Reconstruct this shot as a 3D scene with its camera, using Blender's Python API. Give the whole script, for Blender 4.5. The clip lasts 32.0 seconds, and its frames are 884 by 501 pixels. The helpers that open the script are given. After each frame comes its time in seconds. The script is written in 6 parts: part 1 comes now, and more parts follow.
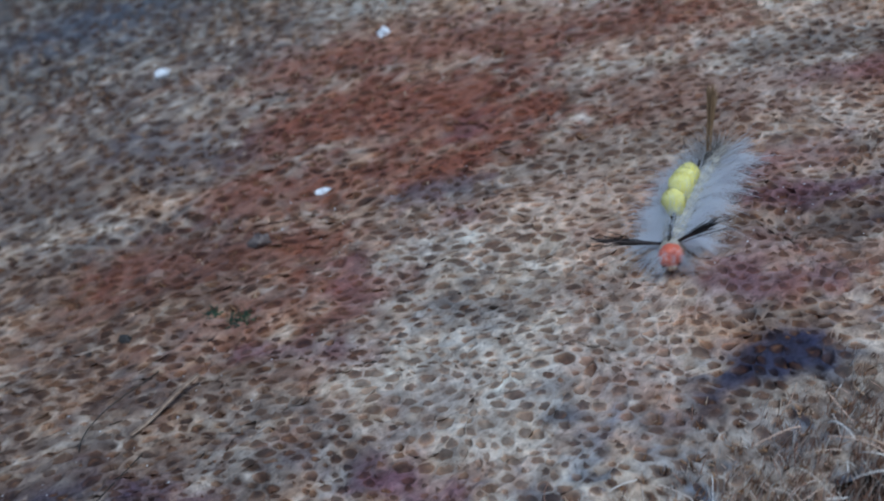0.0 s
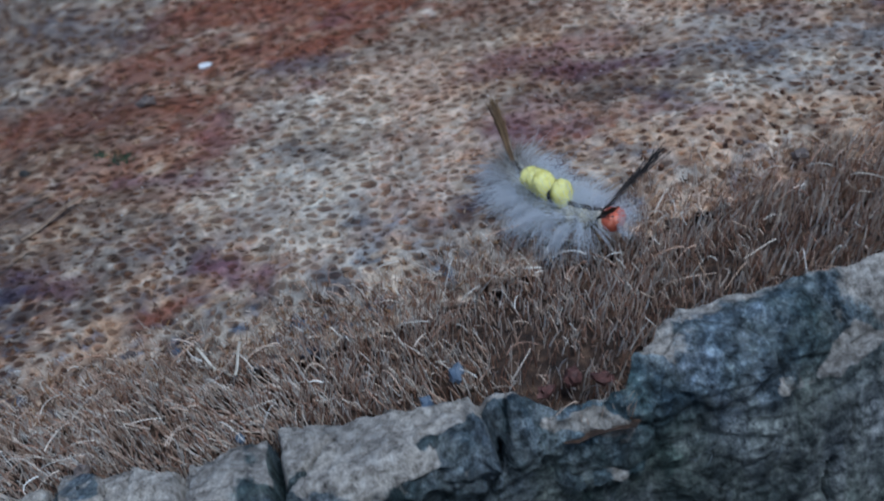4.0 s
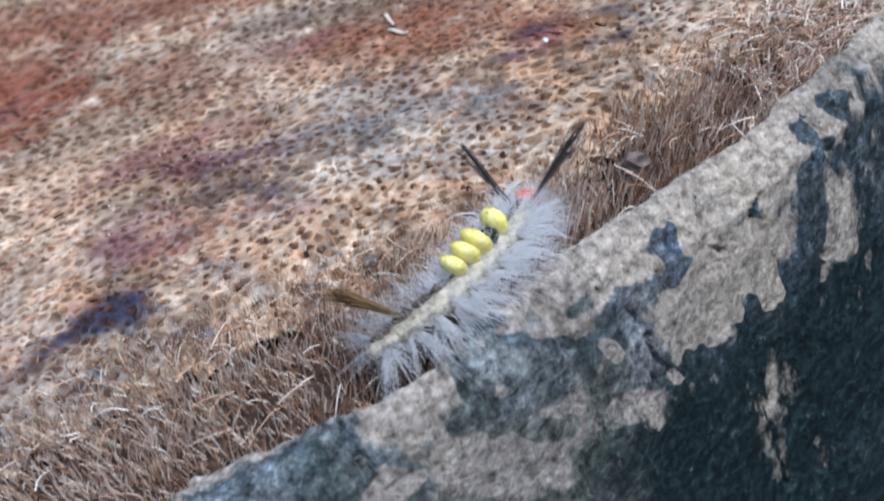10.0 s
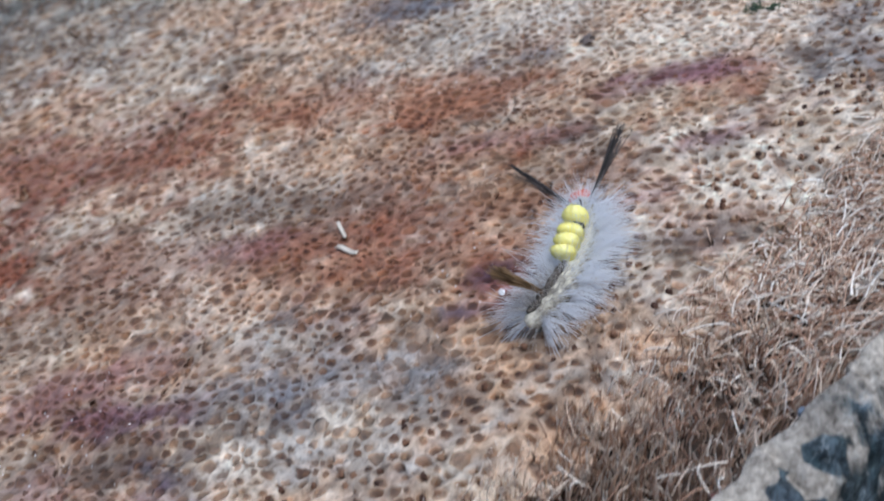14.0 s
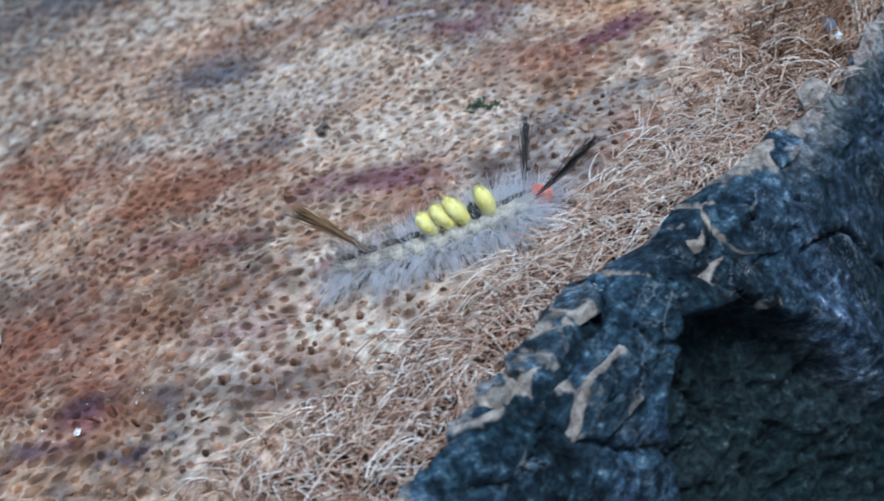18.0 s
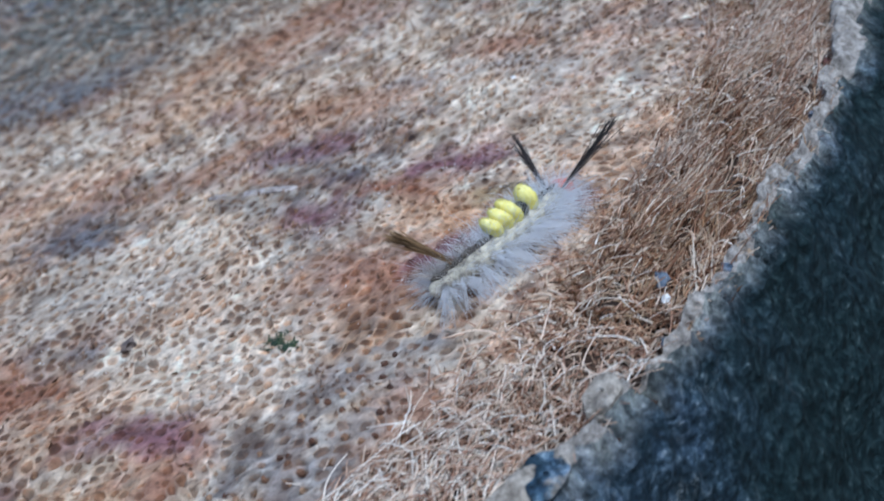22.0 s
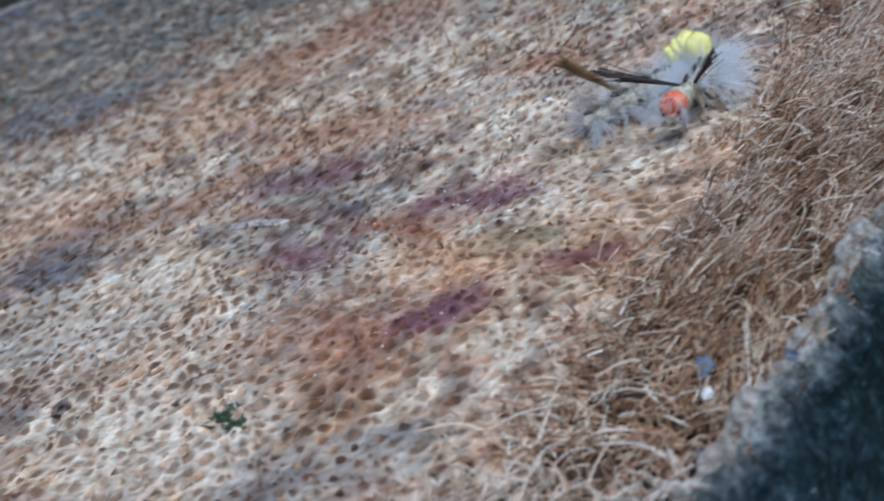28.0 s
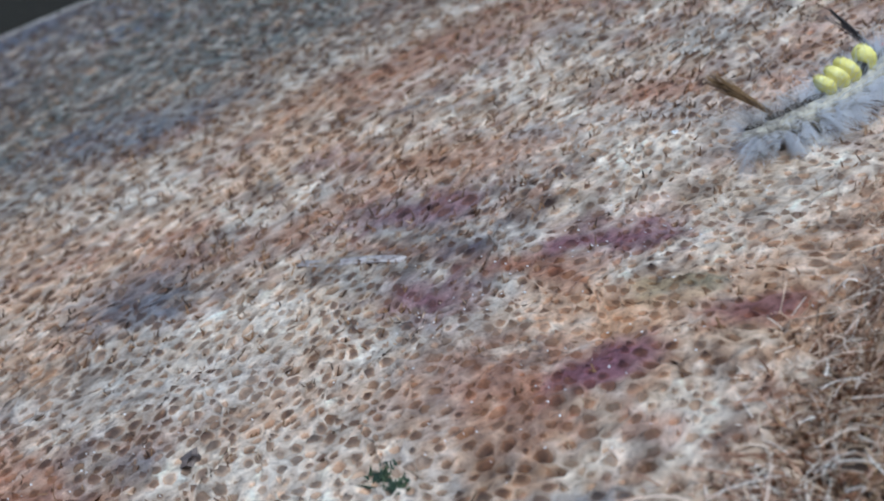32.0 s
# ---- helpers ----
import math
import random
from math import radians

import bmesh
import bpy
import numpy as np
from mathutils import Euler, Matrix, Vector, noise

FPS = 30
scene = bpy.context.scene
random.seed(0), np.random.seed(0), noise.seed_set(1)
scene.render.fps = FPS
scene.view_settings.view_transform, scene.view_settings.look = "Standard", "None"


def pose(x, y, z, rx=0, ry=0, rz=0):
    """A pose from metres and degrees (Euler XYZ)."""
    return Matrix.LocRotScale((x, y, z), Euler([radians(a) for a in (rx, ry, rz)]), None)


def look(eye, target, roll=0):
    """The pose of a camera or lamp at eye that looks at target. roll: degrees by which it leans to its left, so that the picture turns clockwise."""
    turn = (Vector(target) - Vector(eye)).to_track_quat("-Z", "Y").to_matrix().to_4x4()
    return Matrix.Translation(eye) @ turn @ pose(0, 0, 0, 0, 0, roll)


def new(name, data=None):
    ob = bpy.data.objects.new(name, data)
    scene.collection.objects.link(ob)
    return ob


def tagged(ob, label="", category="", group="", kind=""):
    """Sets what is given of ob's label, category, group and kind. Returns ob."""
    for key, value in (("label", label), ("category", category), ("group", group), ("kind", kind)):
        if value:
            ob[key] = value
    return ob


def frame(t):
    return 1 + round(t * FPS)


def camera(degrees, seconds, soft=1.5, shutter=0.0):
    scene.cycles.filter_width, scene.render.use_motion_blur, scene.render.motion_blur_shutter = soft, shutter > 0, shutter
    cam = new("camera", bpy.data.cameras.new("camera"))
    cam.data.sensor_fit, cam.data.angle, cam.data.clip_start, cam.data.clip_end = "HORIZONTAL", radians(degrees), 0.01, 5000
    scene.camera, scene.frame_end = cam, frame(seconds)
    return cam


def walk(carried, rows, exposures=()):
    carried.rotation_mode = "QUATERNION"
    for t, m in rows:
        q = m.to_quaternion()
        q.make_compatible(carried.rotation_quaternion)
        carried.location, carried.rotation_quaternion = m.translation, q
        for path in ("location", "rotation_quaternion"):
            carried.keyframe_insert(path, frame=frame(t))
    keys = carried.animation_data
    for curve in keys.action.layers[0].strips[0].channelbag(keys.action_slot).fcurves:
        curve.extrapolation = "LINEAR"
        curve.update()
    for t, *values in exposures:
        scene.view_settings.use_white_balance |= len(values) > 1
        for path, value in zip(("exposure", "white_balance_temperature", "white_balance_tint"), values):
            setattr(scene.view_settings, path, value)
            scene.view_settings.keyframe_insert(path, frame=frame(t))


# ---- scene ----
cam = camera(38.0, 32.0, soft=1.9, shutter=0.5)
cam.data.dof.use_dof, cam.data.dof.focus_distance, cam.data.dof.aperture_fstop = True, 0.184, 42.0
# Rows: seconds, place in metres, turn in degrees. The stump's top is level, its middle over the origin.
CAMERA_ROWS = [
    (0, 0.01711, -0.42547, 0.51875, 63.465, 17.933, -8.733),
    (0.5, 0.01256, -0.43128, 0.51948, 63.159, 17.452, -8.731),
    (1, 0.01069, -0.43648, 0.52065, 62.619, 17.597, -8.428),
    (1.5, 0.00912, -0.44236, 0.52171, 62.374, 17.473, -8.054),
    (2, 0.00796, -0.44968, 0.52362, 62.136, 16.414, -8.485),
    (2.5, 0.01581, -0.45763, 0.52178, 62.289, 15.978, -8.403),
    (3, 0.02668, -0.46465, 0.51758, 62.459, 15.781, -8.395),
    (3.5, 0.03174, -0.47269, 0.51725, 61.983, 14.744, -9.109),
    (5.5, 0.03213, -0.49150, 0.51836, 57.335, 14.735, -11.332),
    (6, 0.03047, -0.49217, 0.51275, 56.876, 15.533, -11.345),
    (6.5, 0.03576, -0.48702, 0.50531, 56.285, 17.665, -10.190),
    (7, 0.04930, -0.48131, 0.50148, 57.036, 17.429, -14.427),
    (7.5, 0.06337, -0.49066, 0.49048, 56.383, 17.994, -17.429),
    (8, 0.07510, -0.49368, 0.49351, 56.448, 19.699, -16.165),
    (8.5, 0.08018, -0.49152, 0.50262, 56.600, 19.585, -16.542),
    (9, 0.08759, -0.48717, 0.50715, 57.223, 20.028, -16.085),
    (9.5, 0.09189, -0.47763, 0.50763, 58.102, 20.039, -15.566),
    (10, 0.09557, -0.46739, 0.50998, 58.470, 19.838, -15.469),
    (10.5, 0.09886, -0.46218, 0.51277, 58.737, 19.543, -15.464),
    (11, 0.10481, -0.46044, 0.51242, 58.993, 20.002, -14.884),
    (11.5, 0.11058, -0.45951, 0.50997, 59.450, 20.626, -14.100),
    (12, 0.11519, -0.45683, 0.50737, 59.943, 21.155, -13.428),
    (12.5, 0.11925, -0.44938, 0.51032, 58.662, 21.568, -13.433),
    (13, 0.12290, -0.43942, 0.51288, 58.539, 21.612, -13.268),
    (13.5, 0.12781, -0.43018, 0.51571, 59.374, 21.288, -12.675),
    (14, 0.13574, -0.42267, 0.51875, 60.205, 21.038, -11.569),
    (14.5, 0.14679, -0.41557, 0.52403, 59.793, 21.408, -10.569),
    (16.5, 0.18324, -0.39789, 0.50763, 61.630, 21.713, -7.426),
    (17, 0.19481, -0.40191, 0.50334, 62.136, 21.914, -6.633),
    (17.5, 0.20068, -0.40896, 0.50073, 62.527, 21.175, -7.009),
    (18, 0.20932, -0.40948, 0.49981, 62.279, 21.280, -6.584),
    (18.5, 0.22002, -0.40487, 0.49903, 62.310, 21.725, -5.162),
    (19, 0.22365, -0.40037, 0.49685, 62.850, 21.301, -5.074),
    (19.5, 0.22642, -0.39710, 0.49479, 63.368, 20.830, -5.039),
    (20, 0.23178, -0.39322, 0.49588, 63.316, 20.730, -4.695),
    (20.5, 0.23893, -0.38936, 0.49852, 63.377, 20.893, -4.259),
    (21, 0.24410, -0.38539, 0.50087, 63.590, 20.700, -4.276),
    (21.5, 0.25411, -0.37791, 0.49924, 64.487, 21.344, -2.971),
    (22, 0.26144, -0.37005, 0.50003, 64.964, 21.785, -2.457),
    (22.5, 0.26681, -0.36128, 0.50220, 65.169, 21.903, -2.419),
    (23, 0.26980, -0.35183, 0.50414, 65.517, 21.649, -2.752),
    (23.5, 0.27388, -0.34066, 0.50363, 66.175, 21.725, -2.608),
    (24, 0.27703, -0.32863, 0.50285, 66.504, 21.796, -2.603),
    (24.5, 0.27982, -0.31615, 0.50175, 66.320, 22.128, -2.719),
    (26.5, 0.28518, -0.30712, 0.49219, 66.076, 23.382, -1.768),
    (27, 0.28287, -0.31439, 0.49397, 66.120, 23.396, -1.835),
    (27.5, 0.27658, -0.32436, 0.48796, 66.901, 22.137, -0.081),
    (28, 0.26816, -0.33185, 0.48433, 67.571, 21.425, 1.783),
    (28.5, 0.26348, -0.33359, 0.48719, 68.211, 21.499, 2.878),
    (29, 0.26053, -0.33409, 0.48933, 68.430, 21.355, 3.018),
    (29.5, 0.25907, -0.33355, 0.49052, 68.357, 21.241, 2.752),
    (30, 0.25732, -0.33294, 0.49167, 68.137, 21.156, 2.407),
    (30.5, 0.25518, -0.33233, 0.49177, 68.202, 20.925, 2.143),
    (31, 0.25284, -0.33177, 0.49151, 68.389, 20.593, 1.904),
    (31.5, 0.25041, -0.32971, 0.49124, 68.580, 20.369, 1.772),
    (32, 0.24997, -0.32263, 0.49234, 68.149, 21.158, 2.109),
]
EXPOSURES = [(0.0, -0.56, 4900, 3), (3.5, -0.56, 4900, 3), (5.5, -0.50, 5100, 3), (6.5, -0.38, 5200, 4), (7.2, -0.12, 5350, 6), (8.0, 0.44, 5500, 7), (9.0, 0.50, 5650, 9), (10.5, 0.31, 5550, 9), (12.3, 0.31, 5500, 9), (13.2, 0.16, 5500, 8), (14.5, 0.10, 5450, 8),
             (16.5, 0.0, 5100, 4), (19.5, -0.02, 5150, 5), (21.5, 0.08, 5100, 5), (23.2, -0.08, 5300, 6), (24.5, -0.10, 5400, 6), (26.5, -0.09, 5200, 4), (32.0, -0.08, 5200, 4)]
walk(cam, [(t, pose(x, y, z, rx, ry, rz)) for t, x, y, z, rx, ry, rz in CAMERA_ROWS], EXPOSURES)

# ---- light: an overcast sky with a broad, weak sun ----
world = bpy.data.worlds.new("overcast_sky")
scene.world = world
world.use_nodes = True
sky = world.node_tree.nodes.new("ShaderNodeTexSky")
sky.sky_type, sky.sun_disc = "NISHITA", False
sky.sun_elevation, sky.sun_rotation = radians(56), radians(147)
sky.air_density, sky.dust_density = 1.0, 2.5
background = world.node_tree.nodes["Background"]
background.inputs["Strength"].default_value = 0.085
world.node_tree.links.new(sky.outputs["Color"], background.inputs["Color"])
sun_data = bpy.data.lights.new("sun", "SUN")
sun_data.energy, sun_data.angle, sun_data.color = 3.1, radians(25), (1.0, 0.97, 0.93)
sun = new("sun", sun_data)
sun.matrix_world = look((0.56, -0.90, 1.66), (0.1, -0.2, 0.4))

# ---- the plan ----
TOP = 0.42            # height of the cut
RIM = 0.348           # radius of the stump where the bark meets the cut
CELL = 0.0026         # spacing of the vascular bundles


def outline(theta):
    """Radius of the stump at an angle: round on one side, drawn out to the other."""
    return RIM + 0.24 * np.maximum(0.0, np.sin(theta - 0.17)) ** 2


def smooth(a, b, x):
    k = np.clip((np.asarray(x, float) - a) / (b - a), 0, 1)
    return k * k * (3 - 2 * k)


def grain(x, y, size, seed=0):
    """Smooth value noise from 0 to 1."""
    x, y = np.asarray(x) / size + 1000.37, np.asarray(y) / size + 1000.71
    i, j = np.floor(x).astype(np.int64), np.floor(y).astype(np.int64)
    u, v = x - i, y - j
    u, v = u * u * (3 - 2 * u), v * v * (3 - 2 * v)

    def corner(a, b):
        h = (a * 374761393 + b * 668265263 + seed * 974711) & 0xFFFFFFFF
        h = ((h ^ (h >> 13)) * 1274126177) & 0xFFFFFFFF
        return ((h ^ (h >> 16)) & 0xFFFF) / 65535.0

    low = corner(i, j) * (1 - u) + corner(i + 1, j) * u
    high = corner(i, j + 1) * (1 - u) + corner(i + 1, j + 1) * u
    return low * (1 - v) + high * v


def layered(x, y, size, seed=0, octaves=4, fall=0.55):
    total, weight, norm = 0.0, 1.0, 0.0
    for k in range(octaves):
        total = total + weight * grain(x, y, size / 2**k, seed + 17 * k)
        norm += weight
        weight *= fall
    return total / norm


def band(theta):
    """Width of the belt of bare fibres inside the rim."""
    d = np.degrees(theta)
    return 0.019 + 0.022 * smooth(-66, -80, d) + 0.004 * smooth(-40, -20, d) + 0.006 * smooth(-50, -60, d)


def crust_width(theta):
    """Reach of the bark's crust inwards over the cut, from the outer edge."""
    d = np.degrees(theta)
    near = [-118, -97, -94.3, -92.2, -90.9, -88.8, -86.6, -83.4, -82.7, -81.2, -80.6, -79, -76.4, -75.4, -73.4, -72.7, -70, -68.4, -66.2, -64.3, -60]
    near_wide = [0.012, 0.022, 0.0245, 0.024, 0.019, 0.0225, 0.0185, 0.0130, 0.0060, 0.0050, 0.0105, 0.0160, 0.0108, 0.0070, 0.0066, 0.0115, 0.0110, 0.0090, 0.0080, 0.0062, 0.0055]
    far = [-57, -55.9, -54.2, -51.8, -50.1, -48.4, -46.8, -45, -42, -38, -34.6, -31.2, -28.4, -24.4, -17.4, -10]
    far_wide = [0.0056, 0.0075, 0.0107, 0.0140, 0.0095, 0.0098, 0.0062, 0.0046, 0.0034, 0.0036, 0.0048, 0.0046, 0.0060, 0.0080, 0.0062, 0.006]
    w = np.interp(d, near + far, near_wide + far_wide)
    return w + 0.0030 * (layered(theta * RIM, theta * 0, 0.007, 281, 3, 0.7) - 0.5)


def rim_edge(theta):
    """How far the bark's outer edge stands out from the outline."""
    return np.interp(np.degrees(theta), [-84, -80, -76, -70, -66, -63, -50, -46, -38, -20], [0.0020, 0.0030, 0.0045, 0.0034, 0.0048, 0.0066, 0.0062, 0.0056, 0.0056, 0.0060])


def undercut(theta, depth):
    """How far the side draws back at a depth below the edge; it flares where this is less than nothing."""
    slope = np.interp(np.degrees(theta), [-84, -80, -76, -70, -66, -63, -50, -46, -38, -20], [0.28, 0.20, 0.12, 0.06, 0.08, 0.07, 0.0, -0.18, -0.18, -0.12])
    return slope * np.minimum(depth, 0.06)


# ---- materials ----
def material(name, roughness=0.7, metallic=0.0, specular=0.4):
    m = bpy.data.materials.new(name)
    m.use_nodes = True
    b = m.node_tree.nodes["Principled BSDF"]
    b.inputs["Roughness"].default_value = roughness
    b.inputs["Metallic"].default_value = metallic
    b.inputs["Specular IOR Level"].default_value = specular
    return m, m.node_tree.nodes, m.node_tree.links, b


def node(nodes, kind, **values):
    n = nodes.new(kind)
    for k, v in values.items():
        n.inputs[k.replace("_", " ")].default_value = v
    return n


def noise_node(nodes, links, scale, detail=4.0, rough=0.6, coords=None):
    n = node(nodes, "ShaderNodeTexNoise", Scale=scale, Detail=detail, Roughness=rough)
    links.new((coords or nodes.new("ShaderNodeTexCoord").outputs["Object"]), n.inputs["Vector"])
    return n.outputs["Fac"]


def ramp(nodes, links, fac, stops):
    r = nodes.new("ShaderNodeValToRGB")
    while len(r.color_ramp.elements) < len(stops):
        r.color_ramp.elements.new(0.5)
    for e, (p, c) in zip(r.color_ramp.elements, stops):
        e.position, e.color = p, (*c, 1)
    links.new(fac, r.inputs["Fac"])
    return r.outputs["Color"]


def mixed(nodes, links, a, b, fac, blend="MIX"):
    n = nodes.new("ShaderNodeMix")
    n.data_type, n.blend_type = "RGBA", blend
    for value, socket in ((fac, n.inputs[0]), (a, n.inputs[6]), (b, n.inputs[7])):
        if isinstance(value, bpy.types.NodeSocket):
            links.new(value, socket)
        else:
            socket.default_value = (*value, 1) if isinstance(value, tuple) else value
    return n.outputs[2]


def bumped(nodes, links, b, height, strength, distance):
    n = node(nodes, "ShaderNodeBump", Strength=strength, Distance=distance)
    links.new(height, n.inputs["Height"])
    links.new(n.outputs["Normal"], b.inputs["Normal"])


def attribute(nodes, name):
    n = nodes.new("ShaderNodeAttribute")
    n.attribute_name = name
    return n


def pith_material():
    """Pale, weathered ground tissue between the bundles; its stains are laid in the 'tint' attribute."""
    m, nodes, links, b = material("weathered_pith", 0.75, specular=0.3)
    fine = noise_node(nodes, links, 900, 5, 0.7)
    mid = noise_node(nodes, links, 240, 3, 0.6)
    c = mixed(nodes, links, attribute(nodes, "tint").outputs["Color"], ramp(nodes, links, fine, [(0.32, (0.36, 0.32, 0.30)), (0.46, (0.95, 0.93, 0.91)), (0.56, (1.08, 1.08, 1.06)), (0.68, (1.36, 1.35, 1.32))]), 0.9, "MULTIPLY")
    c = mixed(nodes, links, c, ramp(nodes, links, mid, [(0.32, (0.66, 0.56, 0.48)), (0.5, (0.97, 0.94, 0.90)), (0.66, (1.2, 1.19, 1.17))]), 0.8, "MULTIPLY")
    links.new(c, b.inputs["Base Color"])
    links.new(ramp(nodes, links, noise_node(nodes, links, 330, 3, 0.6), [(0.36, (0.30,) * 3), (0.50, (0.75,) * 3)]), b.inputs["Roughness"])
    bumped(nodes, links, b, fine, 0.9, 0.0009)
    return m


def bundle_material():
    """Dark brown ends of the vascular bundles, sunk below the pith."""
    m, nodes, links, b = material("bundle_ends", 0.8, specular=0.2)
    fine = noise_node(nodes, links, 700, 4, 0.7)
    spread = noise_node(nodes, links, 400, 2, 0.6)
    c = ramp(nodes, links, spread, [(0.30, (0.008, 0.007, 0.012)), (0.43, (0.026, 0.014, 0.010)), (0.55, (0.10, 0.040, 0.018)), (0.68, (0.30, 0.145, 0.06))])
    tinted = attribute(nodes, "tint").outputs["Color"]
    local = mixed(nodes, links, attribute(nodes, "tint").outputs["Color"], (0.30, 0.25, 0.24), 1.0, "MULTIPLY")
    c = mixed(nodes, links, c, local, 0.55)
    faded = mixed(nodes, links, attribute(nodes, "tint").outputs["Color"], (0.70, 0.66, 0.62), 1.0, "MULTIPLY")
    c = mixed(nodes, links, c, faded, ramp(nodes, links, noise_node(nodes, links, 48, 4, 0.65), [(0.42, (0.0,) * 3), (0.64, (0.65,) * 3)]))
    edge = mixed(nodes, links, tinted, (0.74, 0.64, 0.56), 1.0, "MULTIPLY")
    c = mixed(nodes, links, edge, c, ramp(nodes, links, attribute(nodes, "deep").outputs["Fac"], [(0.02, (0,) * 3), (0.18, (0.75,) * 3), (0.45, (1,) * 3)]))
    c = mixed(nodes, links, c, ramp(nodes, links, fine, [(0.3, (0.5, 0.48, 0.45)), (0.7, (1.35, 1.3, 1.25))]), 0.8, "MULTIPLY")
    links.new(c, b.inputs["Base Color"])
    bumped(nodes, links, b, fine, 0.7, 0.0005)
    return m


def strand_material(name, stops, roughness=0.6, worn=0.6, aged=False):
    """Fibres and hairs: one colour a strand, drawn from the stops."""
    m, nodes, links, b = material(name, roughness, specular=0.35)
    island = nodes.new("ShaderNodeNewGeometry").outputs["Random Per Island"]
    c = ramp(nodes, links, island, stops)
    c = mixed(nodes, links, c, ramp(nodes, links, noise_node(nodes, links, 400, 2, 0.6), [(0.3, (0.6, 0.58, 0.55)), (0.7, (1.2, 1.2, 1.2))]), worn, "MULTIPLY")
    if aged:
        c = mixed(nodes, links, c, mixed(nodes, links, c, (0.50, 0.36, 0.22), 1.0, "MULTIPLY"), attribute(nodes, "age").outputs["Fac"])
    links.new(c, b.inputs["Base Color"])
    return m


def bark_material():
    """Grey-tan crust, finely crazed, overgrown by blue-black patches; 'growth' says how far."""
    m, nodes, links, b = material("stump_bark", 0.55, specular=0.2)
    coords = nodes.new("ShaderNodeTexCoord").outputs["Object"]
    drawn = nodes.new("ShaderNodeMapping")
    drawn.inputs["Scale"].default_value = (1, 1, 0.5)
    links.new(coords, drawn.inputs["Vector"])
    drawn = drawn.outputs["Vector"]
    tall = nodes.new("ShaderNodeMapping")
    tall.inputs["Scale"].default_value = (1, 1, 0.3)
    links.new(coords, tall.inputs["Vector"])
    tall_vector = tall.outputs["Vector"]
    fine = noise_node(nodes, links, 650, 6, 0.75, coords)
    mid = noise_node(nodes, links, 210, 5, 0.7, drawn)
    big = noise_node(nodes, links, 30, 4, 0.6, coords)
    craze = nodes.new("ShaderNodeTexVoronoi")
    craze.feature = "DISTANCE_TO_EDGE"
    craze.inputs["Scale"].default_value = 105
    bent = mixed(nodes, links, coords, noise_node(nodes, links, 160, 3, 0.6, coords), 0.012)
    links.new(bent, craze.inputs["Vector"])
    line = ramp(nodes, links, craze.outputs["Distance"], [(0.0, (0.30, 0.28, 0.26)), (0.035, (1, 1, 1))])
    a = attribute(nodes, "growth")
    add = nodes.new("ShaderNodeMath")
    add.operation = "MULTIPLY_ADD"
    links.new(mid, add.inputs[0])
    add.inputs[1].default_value = 1.1
    links.new(a.outputs["Fac"], add.inputs[2])
    crust = ramp(nodes, links, fine, [(0.30, (0.065, 0.055, 0.047)), (0.42, (0.29, 0.255, 0.22)), (0.55, (0.54, 0.485, 0.425)), (0.70, (0.80, 0.76, 0.70))])
    crust = mixed(nodes, links, crust, line, 0.30, "MULTIPLY")
    crust = mixed(nodes, links, crust, ramp(nodes, links, noise_node(nodes, links, 85, 5, 0.7, drawn), [(0.34, (0.55, 0.55, 0.55)), (0.48, (1.0, 0.98, 0.95)), (0.64, (1.34, 1.30, 1.22))]), 0.8, "MULTIPLY")
    growth = ramp(nodes, links, fine, [(0.33, (0.006, 0.010, 0.015)), (0.46, (0.024, 0.040, 0.062)), (0.58, (0.085, 0.122, 0.172)), (0.70, (0.40, 0.44, 0.49))])
    growth = mixed(nodes, links, growth, ramp(nodes, links, big, [(0.38, (0.66, 0.85, 0.85)), (0.60, (1.12, 1.1, 1.15))]), 0.8, "MULTIPLY")
    growth = mixed(nodes, links, growth, ramp(nodes, links, noise_node(nodes, links, 170, 5, 0.75, coords), [(0.36, (0.35, 0.38, 0.42)), (0.50, (0.95, 0.95, 0.95)), (0.63, (2.1, 2.0, 1.9))]), 0.9, "MULTIPLY")
    blotch = noise_node(nodes, links, 42, 6, 0.7, tall_vector)
    growth = mixed(nodes, links, growth, ramp(nodes, links, blotch, [(0.36, (0.40, 0.44, 0.46)), (0.50, (0.9, 0.92, 0.94)), (0.60, (1.5, 1.5, 1.5)), (0.70, (2.6, 2.5, 2.35))]), 0.85, "MULTIPLY")
    mask = ramp(nodes, links, add.outputs[0], [(0.80, (0, 0, 0)), (0.96, (1, 1, 1))])
    growth = mixed(nodes, links, growth, line, 0.45, "MULTIPLY")
    stone = ramp(nodes, links, fine, [(0.31, (0.022, 0.023, 0.025)), (0.42, (0.15, 0.152, 0.152)), (0.54, (0.36, 0.355, 0.34)), (0.68, (0.64, 0.62, 0.58))])
    stone = mixed(nodes, links, stone, ramp(nodes, links, big, [(0.36, (0.55, 0.60, 0.54)), (0.62, (1.15, 1.12, 1.1))]), 0.9, "MULTIPLY")
    stone = mixed(nodes, links, stone, ramp(nodes, links, noise_node(nodes, links, 125, 5, 0.72, drawn), [(0.36, (0.28, 0.30, 0.33)), (0.50, (0.9, 0.9, 0.9)), (0.64, (1.6, 1.58, 1.52))]), 0.9, "MULTIPLY")
    growth = mixed(nodes, links, growth, stone, attribute(nodes, "stone").outputs["Fac"])
    run = noise_node(nodes, links, 75, 5, 0.7, tall_vector)
